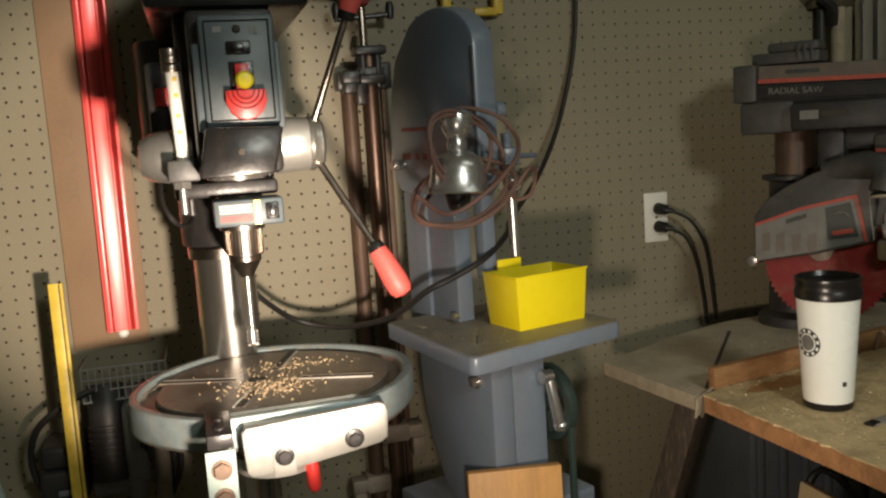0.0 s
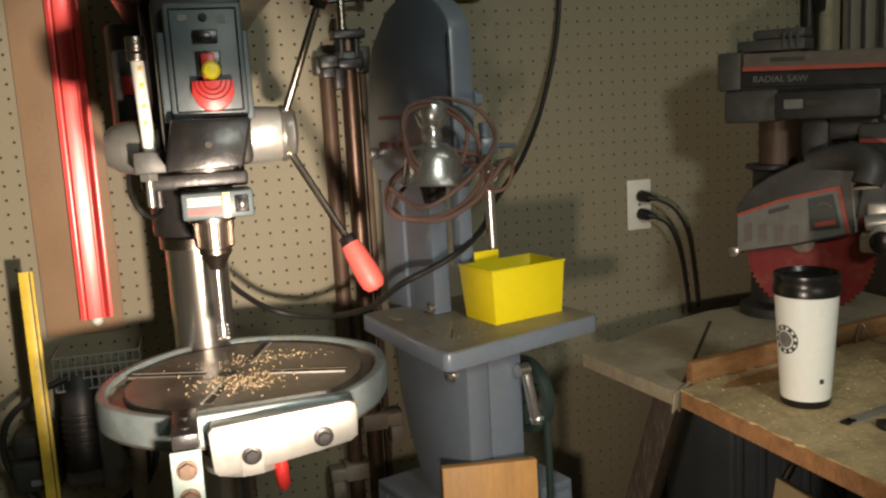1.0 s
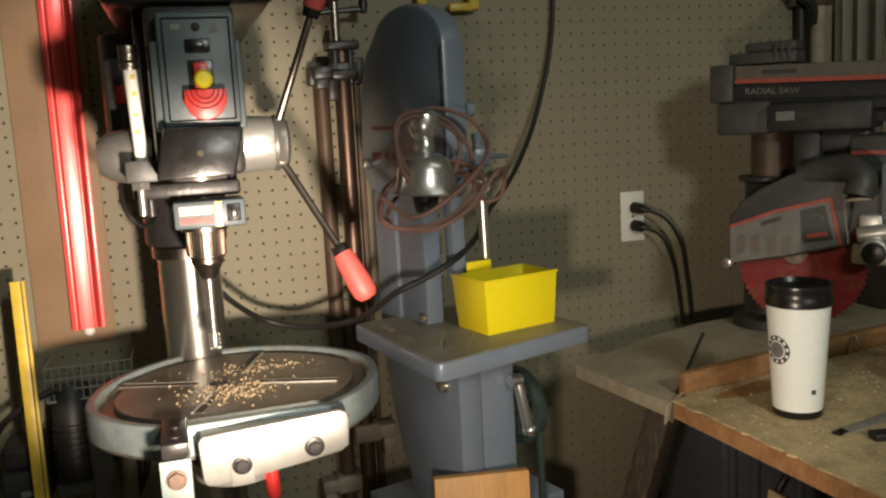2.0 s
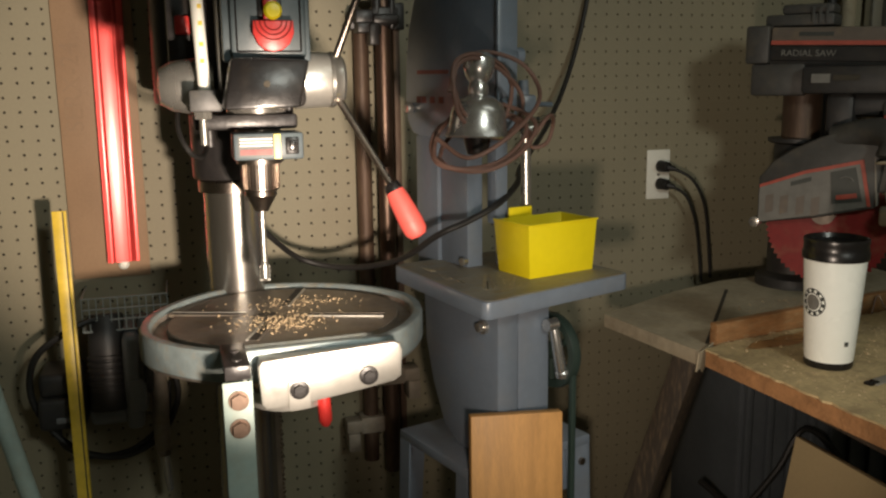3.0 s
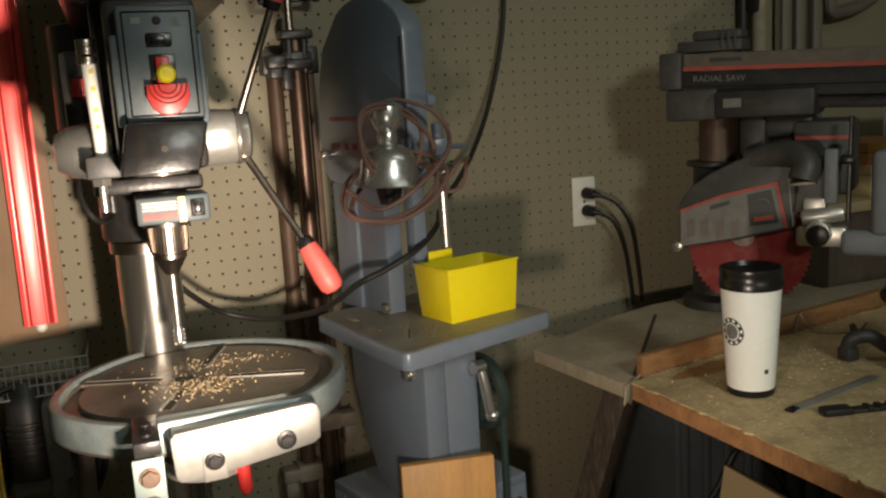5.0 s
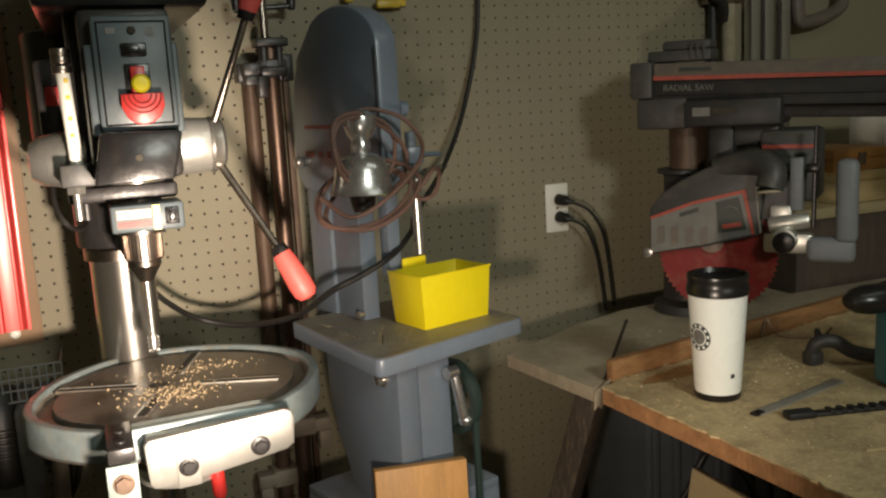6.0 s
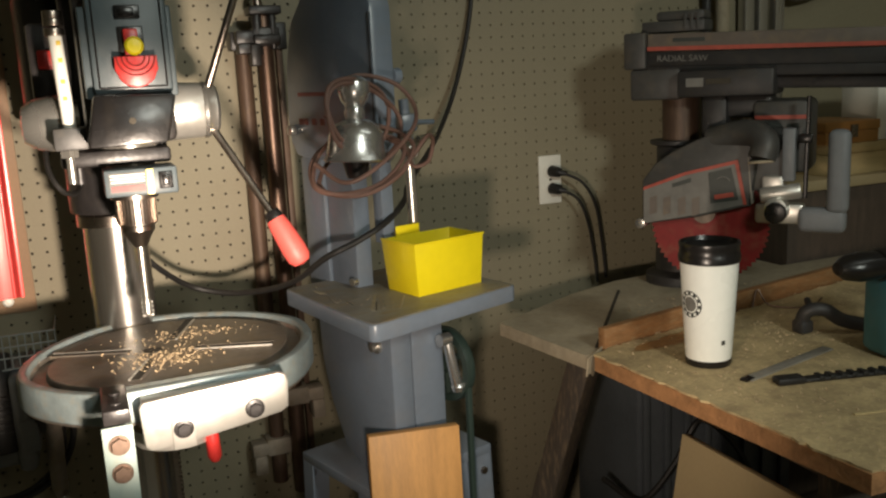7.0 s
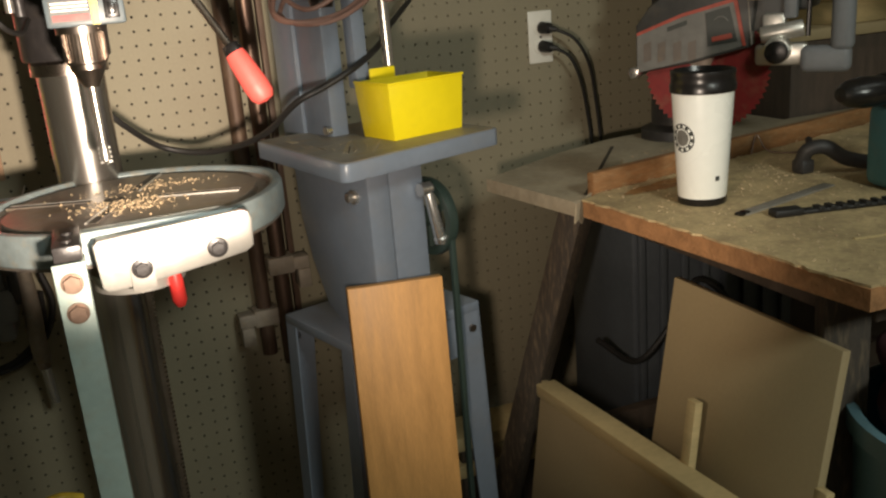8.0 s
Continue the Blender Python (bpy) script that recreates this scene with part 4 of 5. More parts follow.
part("body", merged(box(0.112, 0.142, -0.14, -0.03, 0.765, 0.94, 0.010, 3), box(0.118, 0.150, -0.145, -0.05, 0.80, 0.86, 0.006, 2), box(0.050, 0.12, -0.13, -0.04, 0.775, 0.815, 0.012, 3)), GPLASTIC, router)
part("gear_case", merged(lathe([(0.02, -0.012), (0.050, -0.012), (0.058, -0.004), (0.058, 0.010), (0.02, 0.012)], (0.145, -0.09, 0.875), (1, 0.15, 0), 32), box(0.138, 0.158, -0.115, -0.065, 0.82, 0.965, 0.008)), RGREY, router)
part("handle", tube([(0.150, -0.09, 0.955), (0.164, -0.10, 0.90), (0.170, -0.10, 0.82), (0.168, -0.095, 0.75), (0.168, -0.09, 0.705)], 0.0145, 14, 6), JAW, router)
part("collar", merged(cyl((0.168, -0.09, 0.712), (0.170, -0.09, 0.690), 0.015, 0.011, 18, 0.001), cyl((0.176, -0.104, 0.70), (0.160, -0.075, 0.70), 0.005, seg=10)), DSTEEL, router)
part("tip", cyl((0.170, -0.09, 0.690), (0.176, -0.09, 0.620), 0.0095, 0.0065, 18, 0.001), STEEL, router, "bright steel tip")
part("switch", box(0.146, 0.152, -0.150, -0.120, 0.855, 0.885, 0.002), BLACK, router)
pack = part("battery", merged(box(-0.035, 0.045, -0.13, -0.03, 0.775, 0.835, 0.010, 3), box(-0.030, 0.040, -0.125, -0.03, 0.835, 0.878, 0.010, 3)), RDARK, router)
part("label_bar", box(0.018, 0.036, -0.1275, -0.1245, 0.845, 0.856, 0), LABEL, pack, smooth=False)
part("latch", box(-0.005, 0.018, -0.134, -0.128, 0.79, 0.80, 0.001), GPLASTIC, pack)
part("lead", tube([(0.085, -0.10, 0.97), (0.03, -0.12, 0.955), (-0.03, -0.12, 0.91), (-0.045, -0.11, 0.84), (-0.02, -0.10, 0.77), (0.03, -0.10, 0.72), (0.10, -0.08, 0.695), (0.165, -0.06, 0.72), (0.20, -0.05, 0.79), (0.19, -0.05, 0.86)], 0.006, 8, 8), RUBBER, router)
part("lead", tube([(-0.01, -0.09, 0.775), (0.0, -0.09, 0.73), (0.05, -0.08, 0.70), (0.12, -0.07, 0.705), (0.175, -0.05, 0.75), (0.185, -0.05, 0.82)], 0.005, 8, 8), RUBBER, router)
basket = thing("wire_basket", (0.10, -0.06, 0.94), "small grey wire basket on the pegboard", "basket")
wires = [cyl((x, -0.11, 0.945), (x, -0.11, 1.005), 0.0013, seg=6) for x in [0.05 + 0.012 * k for k in range(13)]] + [cyl((0.05, -0.11, z), (0.194, -0.11, z), 0.0016, seg=6) for z in (0.945, 0.965, 0.985, 1.005)]
wires += [cyl((x, -0.11, z), (x, -0.003, z), 0.0016, seg=6) for x in (0.05, 0.194) for z in (0.945, 1.005)]
for w in wires:
    part("wire", w, WIRE, basket)
part("tray", box(0.05, 0.194, -0.11, -0.003, 0.943, 0.945, 0.0005), GPLASTIC, basket)
hose = thing("hose", (0.14, -0.3, 0.45), "yellow air hose end by the press base", "hose")
part("hose", tube([(0.13, -0.32, 0.40), (0.125, -0.33, 0.50), (0.14, -0.33, 0.545), (0.17, -0.33, 0.555), (0.20, -0.32, 0.54)], 0.010, 10, 8), YELM, hose)
part("coil", tube([(0.16, -0.3, 0.02), (0.15, -0.31, 0.2), (0.13, -0.32, 0.40)], 0.010, 10, 8), YELM, hose)

# ---- saw bench ----
bench = thing("saw_bench", (1.5, -0.6, 0), "chipboard radial saw bench with worn edges and sawdust", "workbench")
ZT = 0.975
front_out = [(0.968, -0.628), (1.006, -1.115), (2.35, -1.16), (2.35, -0.336), (1.0, -0.612)]
bm = bmesh.new()
f = bm.faces.new([bm.verts.new((x, y, ZT - 0.027)) for x, y in front_out])
e = bmesh.ops.extrude_face_region(bm, geom=[f])
bmesh.ops.translate(bm, vec=(0, 0, 0.024), verts=[v for v in e["geom"] if isinstance(v, bmesh.types.BMVert)])
bmesh.ops.recalc_face_normals(bm, faces=bm.faces[:])
part("worktop_core", bm, CHIPE, bench, "raw brown chipboard edge", smooth=False)
bm = bmesh.new()
# worn upper skin with an uneven edge
rng = random.Random(3)
loop = []
for (x0, y0), (x1, y1) in zip(front_out, front_out[1:] + front_out[:1]):
    n = max(2, int(math.hypot(x1 - x0, y1 - y0) / 0.012))
    for k in range(n):
        t = k / n
        loop.append((x0 + (x1 - x0) * t + rng.uniform(-0.003, 0.004), y0 + (y1 - y0) * t + rng.uniform(-0.003, 0.003)))
f = bm.faces.new([bm.verts.new((x, y, ZT - 0.003)) for x, y in loop])
e = bmesh.ops.extrude_face_region(bm, geom=[f])
bmesh.ops.translate(bm, vec=(0, 0, 0.003), verts=[v for v in e["geom"] if isinstance(v, bmesh.types.BMVert)])
bmesh.ops.recalc_face_normals(bm, faces=bm.faces[:])
part("worktop", bm, CHIP, bench, "worn chipboard top", smooth=False)
rear_out = [(0.930, -0.372), (0.965, -0.606), (1.0, -0.590), (2.35, -0.316), (2.35, -0.29), (1.645, -0.29), (1.640, -0.10), (1.42, -0.195), (1.27, -0.213), (1.14, -0.260)]
bm = bmesh.new()
f = bm.faces.new([bm.verts.new((x, y, ZT - 0.030)) for x, y in rear_out])
e = bmesh.ops.extrude_face_region(bm, geom=[f])
bmesh.ops.translate(bm, vec=(0, 0, 0.022), verts=[v for v in e["geom"] if isinstance(v, bmesh.types.BMVert)])
bmesh.ops.recalc_face_normals(bm, faces=bm.faces[:])
part("rear_board", bm, DUSTY, bench, "dusty rear board", smooth=False)
part("crack", box(0.0, 0.38, -0.003, 0.003, 0, 0.0012, 0), HOLE, bench, smooth=False, m=Matrix.Translation((1.000, -0.582, ZT - 0.0084)) @ pose(0, 0, 0, 0, 0, 51.5))
part("fence", box(0.0, 1.37, 0.0, 0.016, -0.022, 0.030, 0.002), FENCE, bench, "amber varnished wooden fence strip", m=Matrix.Translation((1.0, -0.608, ZT)) @ pose(0, 0, 0, 0, 0, 11.5))
part("apron", box(1.10, 2.30, -1.04, -1.015, 0.89, 0.947, 0.002), DARKW, bench)
part("apron", box(1.10, 1.125, -1.01, -0.40, 0.88, 0.947, 0.002), DARKW, bench)
for a, b in (((1.065, -0.46, 0.943), (0.915, -0.22, 0.0)), ((1.09, -1.0, 0.94), (1.06, -1.05, 0.0)), ((2.25, -1.0, 0.94), (2.28, -1.05, 0.0)), ((2.25, -0.2, 0.94), (2.28, -0.15, 0.0))):
    a, b = Vector(a), Vector(b)
    lg = box(-0.026, 0.026, -0.022, 0.022, 0, (a - b).length, 0.003)
    part("leg", lg, LEGW, bench, m=Matrix.Translation(b) @ (a - b).to_track_quat("Z", "Y").to_matrix().to_4x4())
part("lower_rail", box(1.0, 2.26, -0.40, -0.375, 0.42, 0.47, 0.002), DARKW, bench)
# splintered corner flap
part("torn_corner", slab([(0.0, 0.0), (0.055, 0.004), (0.036, -0.042), (0.020, -0.030), (0.008, -0.034)], 0.002, Matrix.Translation((0.955, -0.632, ZT - 0.004)) @ pose(0, 0, 0, 12, 0, 35)), DUSTY, bench, smooth=False)
rng = random.Random(21)
bm = bmesh.new()
for k in range(2600):
    x, y = rng.uniform(0.99, 1.75), rng.uniform(-1.12, -0.40)
    if x < 1.0 + max(0, (y + 0.62)) * 0.85:
        continue
    s = rng.choice((0.0004, 0.0004, 0.0005, 0.0006, 0.0008, 0.0010))
    m = Matrix.Translation((x, y, ZT + s * 0.3)) @ pose(0, 0, 0, rng.uniform(0, 40), rng.uniform(0, 40), rng.uniform(0, 360)) @ Matrix.Diagonal((s * rng.uniform(1, 4), s * 1.3, s * 0.8, 1))
    bmesh.ops.create_cube(bm, size=1.5, matrix=m)
tagged(part("sawdust", bm, DUST, None, "sawdust and splinters over the saw bench", smooth=False), category="sawdust", kind="stuff")

bm = bmesh.new()
rng = random.Random(14)
bm.faces.new([bm.verts.new((1.125 + 0.105 * math.cos(a) * rng.uniform(0.8, 1.05), -0.628 + 0.022 * math.sin(a) * rng.uniform(0.75, 1.1) + 0.021 * math.cos(a), ZT + 0.0012)) for a in [2 * math.pi * k / 40 for k in range(40)]])
tagged(part("varnish_spill", bm, GLUE, None, "dried brown varnish spill on the bench corner", smooth=False), category="stain")

# travel mug
MG = Matrix.Translation((1.090, -0.744, ZT)) @ Matrix.Diagonal((0.935, 0.935, 0.965, 1)) @ Matrix.Translation((-1.09, 0.742, -ZT))
mug = thing("travel_mug", (1.09, -0.742, ZT), "cream travel mug with a black lid on the saw bench", "mug")
part("body", lathe([(0, 0.010), (0.0345, 0.010), (0.0352, 0.014), (0.0440, 0.158), (0.0440, 0.160), (0, 0.160)], (1.09, -0.742, ZT), seg=56), CUPW, mug, m=MG)
part("foot", lathe([(0, 0), (0.0335, 0), (0.0350, 0.003), (0.0350, 0.0105), (0, 0.0105)], (1.09, -0.742, ZT), seg=48), BLACK, mug, m=MG)
part("lid", lathe([(0.043, 0), (0.0465, 0.001), (0.0470, 0.010), (0.0455, 0.013), (0.0450, 0.022), (0.0462, 0.026), (0.0455, 0.030), (0.0425, 0.031), (0.0405, 0.024), (0.030, 0.020), (0, 0.020)], (1.09, -0.742, ZT + 0.158), seg=56), BLACK, mug, "glossy black lid", m=MG)


def on_mug(name, inner, outer, z, ang, mat, seg=28, a0=0.0, a1=2 * math.pi, lift=0.0005):
    """A printed ring lying on the tapered mug."""
    bm = bmesh.new()
    ring = []
    for r in (inner, outer):
        row = []
        for k in range(seg + 1):
            a = a0 + (a1 - a0) * k / seg
            h, s = r * math.sin(a), r * math.cos(a)
            rad = 0.0352 + (z + h - 0.014) * 0.0088 / 0.144 + lift
            th = ang + s / rad
            row.append(bm.verts.new((1.09 + rad * math.cos(th), -0.742 + rad * math.sin(th), ZT + z + h)))
        ring.append(row)
    for k in range(seg):
        bm.faces.new((ring[0][k], ring[0][k + 1], ring[1][k + 1], ring[1][k]))
    bmesh.ops.recalc_face_normals(bm, faces=bm.faces[:])
    part(name, bm, mat, mug, m=MG)


view = math.atan2(-1.75 + 0.742, 0.28 - 1.09)
on_mug("round_print", 0.0135, 0.0205, 0.098, view - 0.75, INK)
on_mug("round_print", 0.0, 0.0115, 0.098, view - 0.75, LABEL)
for k in range(11):
    on_mug("print_bar", 0.0150, 0.0190, 0.098, view - 0.75, CUPW, 3, k * 0.571, k * 0.571 + 0.26, 0.0008)
on_mug("small_print", 0.0, 0.0048, 0.040, view + 0.62, INK, 4, 0.785, 0.785 + 2 * math.pi)

# strap, knife and wire on the bench
strap = thing("strap", (1.18, -0.88, ZT), "black ribbed strap lying on the bench", "strap")
part("band", merged(box(-0.005, 0.26, -0.008, 0.008, 0.0, 0.006, 0.002), *[box(0.04 + 0.016 * k, 0.048 + 0.016 * k, -0.009, 0.009, 0.002, 0.0085, 0.001) for k in range(12)]), RUBBER, strap,
     m=Matrix.Translation((1.125, -0.868, ZT)) @ pose(0, 0, 0, 0, 0, -14))
part("end", box(-0.02, 0.02, -0.011, 0.011, 0.0, 0.010, 0.003), RUBBER, strap, m=Matrix.Translation((1.125, -0.868, ZT)) @ pose(0, 0, 0, 0, 0, -14))
knife = thing("steel_rule", (1.15, -0.82, ZT), "thin grey steel strip lying on the bench", "steel strip")
part("blade", box(0, 0.20, -0.009, 0.009, 0.0, 0.0022, 0.0006), DSTRIP, knife, m=Matrix.Translation((1.085, -0.832, ZT)) @ pose(0, 0, 0, 0, 0, 14))
part("tip", box(-0.008, 0.010, -0.006, 0.006, 0.0, 0.004, 0.001), BLACK, knife, m=Matrix.Translation((1.085, -0.832, ZT)) @ pose(0, 0, 0, 0, 0, 14))
wire = thing("bent_wire", (1.45, -0.6, ZT), "bent rusty wire lying on the bench", "wire")
part("wire", tube([(1.34, -0.55, ZT + 0.002), (1.36, -0.54, ZT + 0.03), (1.37, -0.56, ZT + 0.004), (1.42, -0.60, ZT + 0.003), (1.48, -0.57, ZT + 0.004)], 0.0015, 6, 6), RUST, wire)
blk = thing("metal_clamp", (1.36, -0.68, ZT), "small dark metal clamp lying on the bench", "clamp")
part("body", merged(tube([(1.315, -0.665, ZT + 0.012), (1.318, -0.675, ZT + 0.036), (1.338, -0.69, ZT + 0.040), (1.365, -0.70, ZT + 0.022), (1.40, -0.712, ZT + 0.012), (1.43, -0.72, ZT + 0.012)], 0.011, 12, 6),
                    cyl((1.335, -0.668, ZT + 0.030), (1.352, -0.640, ZT + 0.044), 0.007, 0.005, 12, 0.001), box(1.305, 1.33, -0.68, -0.655, ZT, ZT + 0.022, 0.005)), RDARK, blk, m=Matrix.Translation((-0.01, -0.035, 0)))
offcut = tagged(part("wood_chip", box(-0.04, 0.04, -0.002, 0.002, 0, 0.002, 0.0004), PINE, None, "pale splinter of wood on the bench", m=Matrix.Translation((1.15, -1.0, ZT)) @ pose(0, 0, 0, 0, 0, -12)), category="splinter")

# cordless drill standing on its battery
drill = thing("cordless_drill", (1.365, -0.845, ZT), "teal cordless drill with a black chuck standing on the bench", "cordless drill")
MD = Matrix.Translation((1.362, -0.850, ZT)) @ Matrix.Diagonal((1, 1, 0.78, 1)) @ pose(0, 0, 0, 0, 0, 172)
part("battery", box(-0.055, 0.055, -0.036, 0.036, 0, 0.15, 0.018, 3), TEAL, drill, m=MD)
part("grip", box(-0.035, 0.012, -0.018, 0.018, 0.05, 0.15, 0.012, 3), TEAL, drill, m=MD @ pose(0, 0, 0, 0, 8, 0))
part("body", cyl((-0.08, 0, 0.175), (0.06, 0, 0.175), 0.032, 0.030, 28, 0.008), BLACK, drill, m=MD)
part("chuck", lathe([(0, 0), (0.026, 0), (0.027, 0.03), (0.022, 0.05), (0.012, 0.062), (0, 0.064)], (0.06, 0, 0.175), (1, 0, 0), 28), BLACK, drill, m=MD)

# ---- radial arm saw ----
MR = Matrix(((0.622, 0.783, 0, 1.29), (-0.783, 0.622, 0, -0.25), (0, 0, 1, 0), (0, 0, 0, 1)))
MA = MR @ Matrix.Translation((0, 0, 1.43)) @ pose(0, 0, 0, 0, 1.8, 0) @ Matrix.Translation((0, 0, -1.43))
ras = thing("radial_arm_saw", (1.34, -0.30, ZT), "dusty grey radial arm saw with a red blade and guard stripe", "radial arm saw")
part("column", cyl((0.085, 0.06, 0.96), (0.085, 0.06, 1.40), 0.036, seg=32), BROWN, ras, m=MR)
part("column_base", merged(lathe([(0, 0), (0.07, 0), (0.07, 0.02), (0.05, 0.03), (0.047, 0.28), (0.06, 0.285), (0.06, 0.292), (0, 0.292)], (0.085, 0.06, 0.965), seg=32)), RDARK, ras, m=MR)
arm = part("arm", box(0.035, 0.95, 0.0, 0.11, 1.405, 1.432, 0.002), RDARK, ras, "long saw arm", m=MA)
part("arm_web", box(0.035, 0.95, 0.002, 0.108, 1.386, 1.4048, 0.001), RDARK, ras, m=MA)
part("arm_track", box(0.11, 0.95, 0.016, 0.096, 1.362, 1.3858, 0.002), BLACKM, ras, m=MA)
part("arm_band", box(0.035, 0.95, -0.002, 0.112, 1.4325, 1.466, 0.004), RTAN, ras, m=MA)
part("arm_stripe", box(0.036, 0.95, -0.0032, -0.0015, 1.434, 1.4415, 0), STRIPE, arm, smooth=False, m=MA)
part("name_bar", box(0.085, 0.145, -0.0032, -0.0015, 1.450, 1.457, 0), INK, arm, smooth=False, m=MA)
lettering("arm_lettering", "RADIAL SAW", 0.0165, MA @ Matrix.Translation((0.103, -0.0008, 1.4185)) @ FRONT, LABEL, arm)
part("end_cap", merged(box(-0.010, 0.034, -0.008, 0.118, 1.398, 1.468, 0.005), box(0.0, 0.10, 0.0, 0.11, 1.338, 1.398, 0.006)), RGREY, ras, m=MR)
part("crank_box", merged(box(0.018, 0.140, 0.02, 0.09, 1.466, 1.488, 0.004), box(0.045, 0.138, 0.025, 0.085, 1.488, 1.506, 0.006), *[box(0.10 + 0.012 * k, 0.106 + 0.012 * k, 0.018, 0.02, 1.470, 1.50, 0.001) for k in range(3)]), RGREY, ras, m=MR)
carr = part("carriage", merged(box(0.10, 0.275, -0.030, 0.09, 1.342, 1.392, 0.006)), RDARK, ras, m=MR)
part("carriage_scale", box(0.118, 0.150, -0.032, -0.029, 1.362, 1.378, 0), LABEL, carr, smooth=False, m=MR)
part("carriage_slot", box(0.155, 0.20, -0.032, -0.029, 1.366, 1.376, 0), HOLE, carr, smooth=False, m=MR)
part("yoke", merged(box(0.14, 0.19, -0.01, 0.08, 1.26, 1.345, 0.012), box(0.15, 0.27, 0.0, 0.07, 1.30, 1.345, 0.015)), RDARK, ras, m=MR)
motor = part("motor", merged(cyl((0.25, 0.05, 1.225), (0.25, -0.05, 1.225), 0.055, seg=36, bevel=0.006), box(0.235, 0.335, -0.01, 0.10, 1.20, 1.332, 0.010)), RGREY, ras, "grey saw motor", m=MR)
part("motor_stripe", box(0.24, 0.334, -0.0125, -0.0095, 1.298, 1.305, 0), STRIPE, motor, smooth=False, m=MR)
part("motor_bar", box(0.265, 0.325, -0.0125, -0.0095, 1.284, 1.292, 0), INK, motor, smooth=False, m=MR)
# guard over the blade
gtop = [(0.046, 1.105), (0.046, 1.190), (0.07, 1.222), (0.105, 1.246), (0.15, 1.268), (0.19, 1.281), (0.225, 1.288), (0.245, 1.285), (0.256, 1.25), (0.252, 1.205), (0.244, 1.146), (0.15, 1.122)]
guard = part("blade_guard", slab(gtop, 0.062, MR @ Matrix.Translation((0, -0.075, 0)), 0.006), RGREY, ras, "dusty grey blade guard")
face = [(0.050, 1.108), (0.050, 1.176), (0.13, 1.206), (0.222, 1.228), (0.238, 1.150), (0.15, 1.128)]
part("guard_label", slab(face, 0.002, MR @ Matrix.Translation((0, -0.0775, 0))), LABEL, guard, smooth=False)
part("guard_stripe", slab([(0.050, 1.1725), (0.050, 1.178), (0.13, 1.208), (0.224, 1.231), (0.240, 1.150), (0.235, 1.149), (0.219, 1.2235), (0.13, 1.202)], 0.003, MR @ Matrix.Translation((0, -0.079, 0))), STRIPE, guard, smooth=False)
part("guard_dial", slab([(0.176, 1.150), (0.172, 1.207), (0.212, 1.217), (0.226, 1.158)], 0.003, MR @ Matrix.Translation((0, -0.0792, 0))), INK, guard, smooth=False)
part("label_bar", slab([(0.105, 1.178), (0.105, 1.186), (0.14, 1.197), (0.14, 1.189)], 0.003, MR @ Matrix.Translation((0, -0.0785, 0))), INK, guard, smooth=False)
part("label_bar", slab([(0.184, 1.158), (0.183, 1.166), (0.216, 1.172), (0.218, 1.164)], 0.003, MR @ Matrix.Translation((0, -0.0805, 0))), STRIPE, guard, smooth=False)
for a in (0.062, 0.088, 0.116, 0.142):
    part("label_bar", slab([(a, 1.125), (a, 1.158), (a + 0.014, 1.163), (a + 0.014, 1.130)], 0.003, MR @ Matrix.Translation((0, -0.0785, 0))), RTAN, guard, smooth=False)
part("dial_arc", tube([MR @ Vector((0.198 + 0.014 * math.cos(a), -0.080, 1.186 + 0.014 * math.sin(a))) for a in [0.5 + 0.32 * k for k in range(7)]], 0.0012, 6, 2), LABEL, guard)
part("guard_edge", box(0.2415, 0.2435, -0.0755, -0.016, 1.150, 1.235, 0.0005), DSTRIP, guard, m=MR @ Matrix.Translation((0.244, 0, 1.15)) @ pose(0, 0, 0, 0, -5, 0) @ Matrix.Translation((-0.238, 0, -1.15)))
part("dust_chute", merged(tube([MR @ Vector(p) for p in ((0.17, -0.05, 1.262), (0.215, -0.06, 1.275), (0.250, -0.075, 1.278), (0.272, -0.09, 1.262), (0.268, -0.098, 1.235))], 0.024, 20, 6)), RGREY, guard)
part("chute_mouth", lathe([(0, 0.0), (0.019, 0.0), (0.0225, 0.002), (0.0225, 0.004)], MR @ Vector((0.2672, -0.0988, 1.2315)), (-0.05, -0.15, -1), 24), DUSTY, guard)
part("guard_pivot", cyl((0.044, -0.085, 1.108), (0.044, -0.02, 1.108), 0.010, seg=16, bevel=0.002), STEEL, guard, m=MR)
bl = []
for k in range(120):
    a = 2 * math.pi * k / 120
    r = 0.111 if k % 2 else 0.105
    bl.append((0.166 + r * math.cos(a), 1.106 + r * math.sin(a)))
part("blade", slab(bl, 0.003, MR @ Matrix.Translation((0, -0.045, 0))), REDD, ras, "red-coated toothed saw blade", smooth=False)
part("arbor", cyl((0.158, -0.055, 1.13), (0.158, -0.03, 1.13), 0.022, seg=24), DSTEEL, ras, m=MR)
part("grip", merged(box(0.372, 0.408, -0.075, -0.04, 1.135, 1.282, 0.012, 3), box(0.325, 0.405, -0.072, -0.042, 1.10, 1.145, 0.012, 3)), GPLASTIC, ras, "grey plastic pull handle", m=MR)
part("handle_bracket", merged(box(0.25, 0.335, -0.06, -0.03, 1.112, 1.15, 0.008), cyl((0.262, -0.07, 1.165), (0.33, -0.06, 1.175), 0.014, seg=16, bevel=0.003), cyl((0.29, -0.085, 1.14), (0.29, -0.05, 1.14), 0.022, seg=24, bevel=0.003), box(0.262, 0.30, -0.06, -0.02, 1.15, 1.20, 0.006)), ALU, ras, m=MR)
part("knob", cyl((0.292, -0.098, 1.138), (0.292, -0.085, 1.138), 0.019, seg=20, bevel=0.003), BLACK, ras, m=MR)
